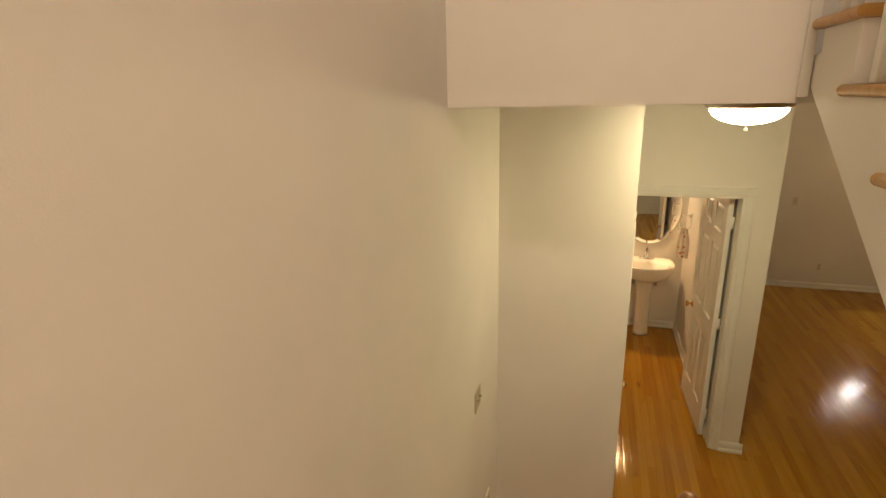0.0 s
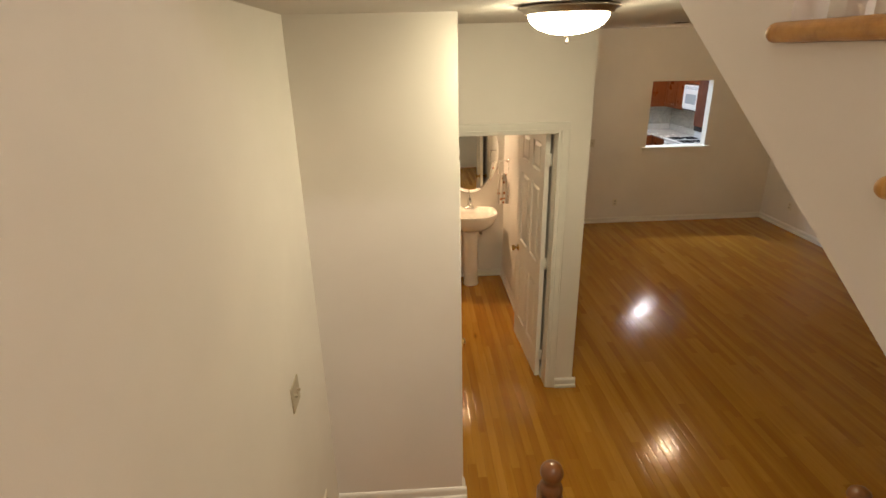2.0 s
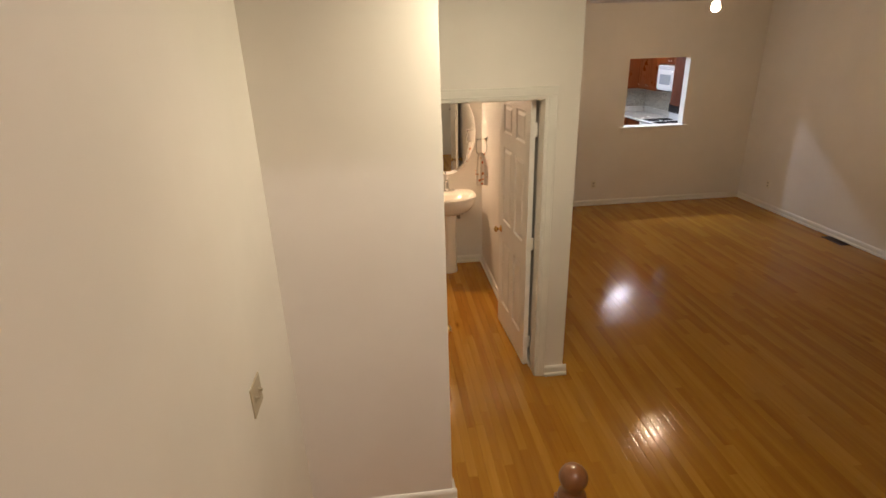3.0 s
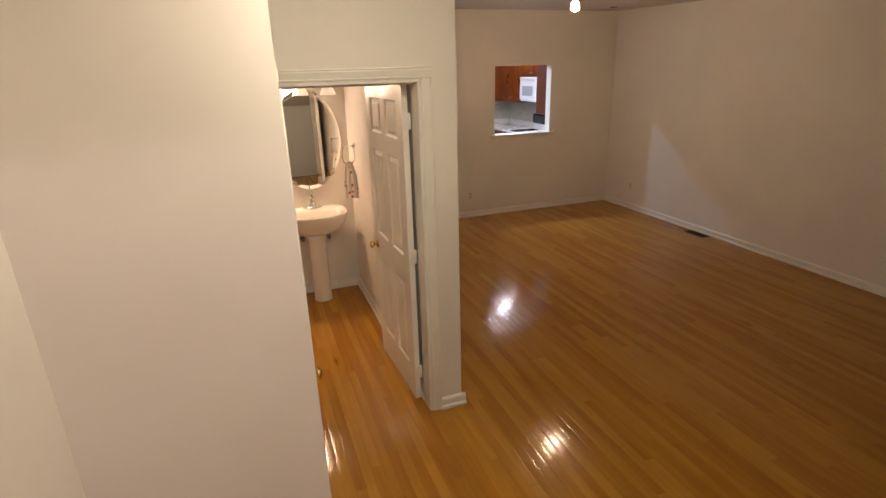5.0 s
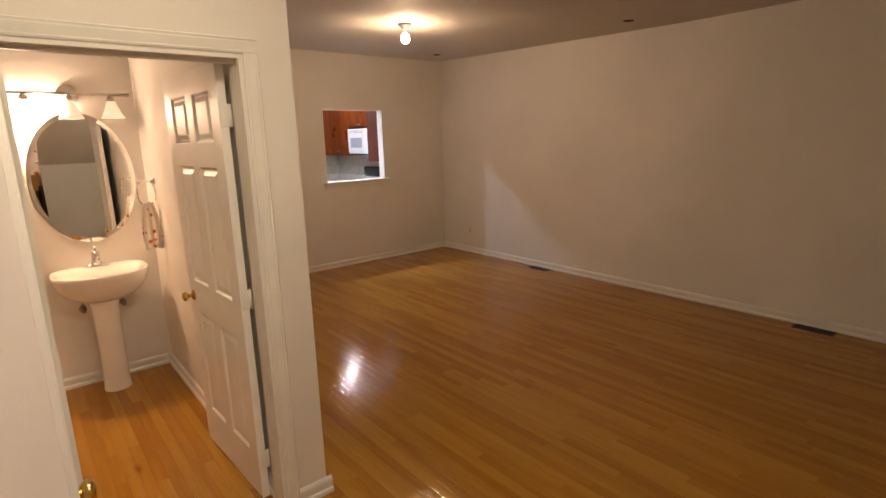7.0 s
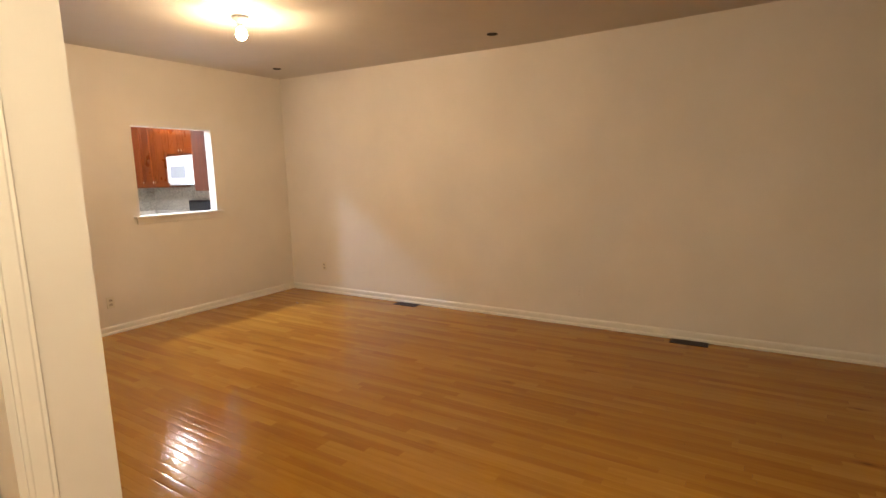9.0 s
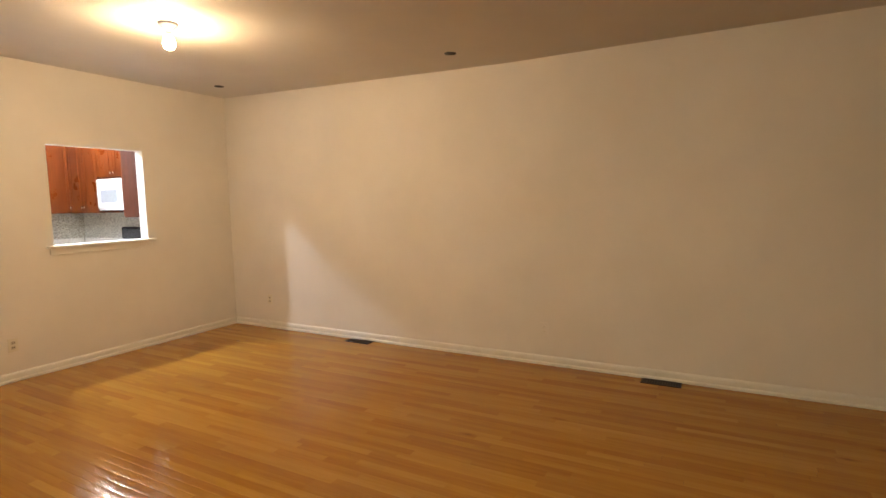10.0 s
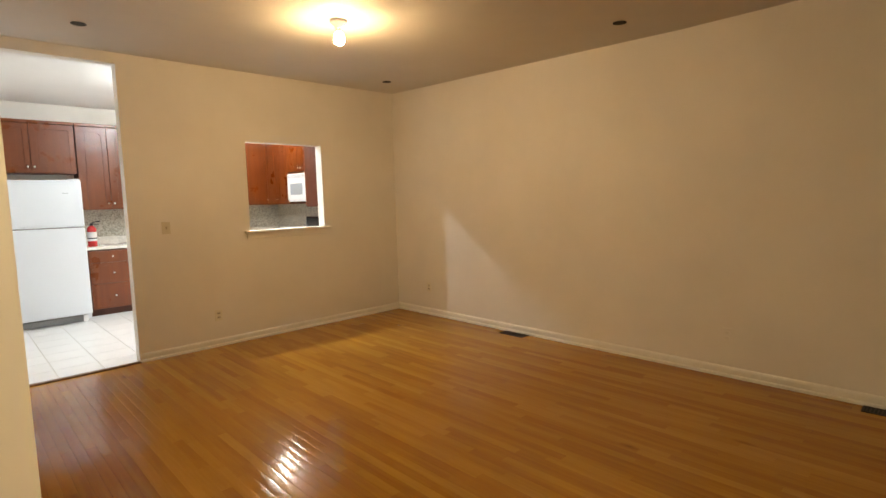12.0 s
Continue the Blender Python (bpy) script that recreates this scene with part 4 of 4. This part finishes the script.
ext = thing("fire_extinguisher", (2.735, 11.13, 0.93), "small red fire extinguisher with a white label on the counter", "fire extinguisher")
bm = bmesh.new()
lathe(bm, [(0.050, 0), (0.054, 0.008), (0.054, 0.22), (0.048, 0.25), (0.026, 0.275), (0.018, 0.28)], 24)
part("cylinder", bm, RED, ext)
bm = bmesh.new()
lathe(bm, [(0.0545, 0.075), (0.0552, 0.076), (0.0552, 0.195), (0.0545, 0.196)], 24)
part("label_band", bm, LABELW, ext)
bm = bmesh.new()
lathe(bm, [(0.0554, 0.105), (0.0558, 0.106), (0.0558, 0.118), (0.0554, 0.119)], 24)
part("label_stripe", bm, BLACKG, ext)
part("valve", boxes((-0.018, -0.018, 0.279, 0.018, 0.018, 0.305), bevel=0.003), BLACKG, ext)
bm = bmesh.new()
tube(bm, [(-0.01, 0, 0.30), (0.03, 0, 0.325), (0.10, 0, 0.335)], 0.008, 8)
tube(bm, [(-0.01, 0, 0.29), (0.04, 0, 0.298), (0.09, 0, 0.295)], 0.006, 8)
part("lever", bm, BLACKG, ext)

mw = thing("microwave_oven", (5.24, 10.45, 1.455), "white over-the-range microwave oven", "microwave", "", -90)
part("body", boxes((0, 0.021, 0, 0.755, 0.375, 0.43), bevel=0.004), WHITEP, mw)
part("door", boxes((0.005, 0, 0.03, 0.56, 0.02, 0.425), bevel=0.006), WHITEP, mw)
part("window", boxes((0.10, -0.003, 0.105, 0.48, 0.001, 0.275), bevel=0.001), GREYG, mw)
part("vent_grille", boxes(*[(0.012, -0.002, 0.360 + k * 0.013, 0.55, 0.001, 0.365 + k * 0.013) for k in range(4)]), GREYG, mw)
part("control_panel", boxes((0.565, 0.002, 0.03, 0.75, 0.02, 0.425), bevel=0.004), WHITEP, mw)
bm = bmesh.new()
tube(bm, [(0.53, 0, 0.08), (0.53, -0.026, 0.11), (0.53, -0.026, 0.31), (0.53, 0, 0.34)], 0.010, 10)
part("handle", bm, WHITEP, mw)
part("grease_filter", boxes((0.03, 0.03, -0.012, 0.72, 0.39, 0.001)), BLACKG, mw)

rg = thing("gas_range", (4.96, 10.45, 0), "white gas range with black grates and a black backguard", "range", "", -90)
part("body", boxes((0, 0.03, 0.02, 0.755, 0.645, 0.90), bevel=0.004), WHITEP, rg)
part("cooktop", boxes((-0.002, 0.0, 0.90, 0.757, 0.64, 0.925), bevel=0.008), WHITEP, rg)
part("oven_door", boxes((0.01, 0.0, 0.20, 0.745, 0.03, 0.80), bevel=0.006), WHITEP, rg)
part("oven_window", boxes((0.15, -0.003, 0.40, 0.60, 0.002, 0.66)), BLACKG, rg)
part("riser", boxes((0.0, 0.60, 0.926, 0.755, 0.64, 1.04), bevel=0.006), WHITEP, rg, "white enamel back riser")
part("backguard", boxes((0.0, 0.565, 1.035, 0.755, 0.64, 1.215), bevel=0.026), BLACKG, rg, "black glossy control backguard")
for x in (0.10, 0.24, 0.50, 0.64):
    bm = bmesh.new()
    lathe(bm, [(0.022, 0), (0.020, -0.018), (0, -0.02)], 14, (x, 0.004, 0.86), "y")
    part("knob", bm, WHITEP, rg)
for cx in (0.19, 0.565):
    for cy in (0.16, 0.42):
        bm = boxes(*[(cx - 0.10, cy - 0.10 + k * 0.0667 - 0.005, 0.930, cx + 0.10, cy - 0.10 + k * 0.0667 + 0.005, 0.941) for k in range(4)], *[(cx - 0.10 + k * 0.10 - 0.005, cy - 0.105, 0.926, cx - 0.10 + k * 0.10 + 0.005, cy + 0.105, 0.939) for k in range(3)])
        part("grate", bm, BLACKG, rg, "black iron burner grate")

# ---- kitchen tiles ----
setting("floor_kitchen", boxes((XKL, YK + 0.0, -0.03, XR, YKB, -0.004)), GROUT, "tiled kitchen floor with pale grout", "floor")
kitchen_floor = bpy.data.objects["floor_kitchen"]
TS = 0.335
bm = bmesh.new()
g = 0.002
a = [bm.verts.new(p) for p in ((g, g, -0.006), (TS - g, g, -0.006), (TS - g, TS - g, -0.006), (g, TS - g, -0.006))]
b = [bm.verts.new(p) for p in ((g + 0.002, g + 0.002, 0), (TS - g - 0.002, g + 0.002, 0), (TS - g - 0.002, TS - g - 0.002, 0), (g + 0.002, TS - g - 0.002, 0))]
for i in range(4):
    bm.faces.new((a[i], a[(i + 1) % 4], b[(i + 1) % 4], b[i]))
bm.faces.new(b)
tile_mesh = mesh_of("tile", bm, TILE)
for i in range(int((XR - XKL) / TS)):
    for j in range(int((YKB - YK) / TS) + 1):
        if YK + 0.022 + (j + 1) * TS > YKB + 0.1:
            continue
        o = new("tile", tile_mesh)
        o.parent = kitchen_floor
        o.location = (XKL + i * TS, YK + 0.022 + j * TS, 0)

# ---- oak floor ----
setting("floor", boxes((XW, YS, -0.04, XR, YK, -0.006)), SUBFLOOR, "glossy honey-coloured oak strip floor", "floor")
oak_floor = bpy.data.objects["floor"]
BW = 0.0572
LENGTHS = (0.32, 0.45, 0.58, 0.72, 0.88, 1.05, 1.25, 1.45)


# a strip crowned across its width: steep eased edges, nearly flat in the middle
CROWN = ((0.0003, -0.00046), (0.0045, -0.00027), (0.011, -0.00012), (0.019, -0.00003))


def board_points(w, l):
    g = 0.0003
    k = w / BW
    cross = [(g, -0.006)] + [(a * k, z) for a, z in CROWN] + [(w - a * k, z) for a, z in reversed(CROWN)] + [(w - g, -0.006)]
    rows = [(g, 0.0002), (g + 0.003, 0.0), (l - g - 0.003, 0.0), (l - g, 0.0002)]
    return [(x, y, z - (d if z > -0.004 else 0.0)) for y, d in rows for x, z in cross]


NC = 2 * len(CROWN) + 2
QUADS = [(r * NC + k, r * NC + k + 1, (r + 1) * NC + k + 1, (r + 1) * NC + k) for r in range(3) for k in range(NC - 1)]
QUADS += [tuple(range(NC - 1, -1, -1)), tuple(range(3 * NC, 4 * NC))]
board_meshes = {}
for l in LENGTHS:
    me = bpy.data.meshes.new("board")
    me.from_pydata(board_points(BW, l), [], QUADS)
    me.materials.append(OAK1)
    board_meshes[l] = me
rng = random.Random(7)
verts, faces, count = [], [], 0
for i in range(int((XR - XW) / BW) + 1):
    x = XW + i * BW
    w = min(BW, XR - x)
    if w < 0.01:
        continue
    y = YS - rng.random() * 0.6
    while y < YK - 0.03:
        l = rng.choice(LENGTHS)
        tilt = rng.uniform(-0.35, 0.35)
        near = 0.42 < x < 2.3 and 2.1 < y < 5.4 and w == BW and count < 300
        if near:
            o = new("board", board_meshes[l])
            o.parent = oak_floor
            o.location = (x, y, 0)
            o.rotation_euler = (0, radians(tilt), 0)
            count += 1
        elif y + l > YS + 0.1:
            n = len(verts)
            y0, y1 = max(y, YS), min(y + l, YK - 0.01)
            k = math.tan(radians(tilt))
            verts += [(x + p, y0 + q, r - k * (p - w / 2) if r > -0.004 else r) for p, q, r in board_points(w, y1 - y0)]
            faces += [tuple(n + v for v in q) for q in QUADS]
        y += l
me = bpy.data.meshes.new("boards")
me.from_pydata(verts, [], faces)
me.materials.append(OAK2)
rest = new("boards", me)
rest.parent = oak_floor
tagged(rest, "further oak boards of the same floor", "", "", "stuff")
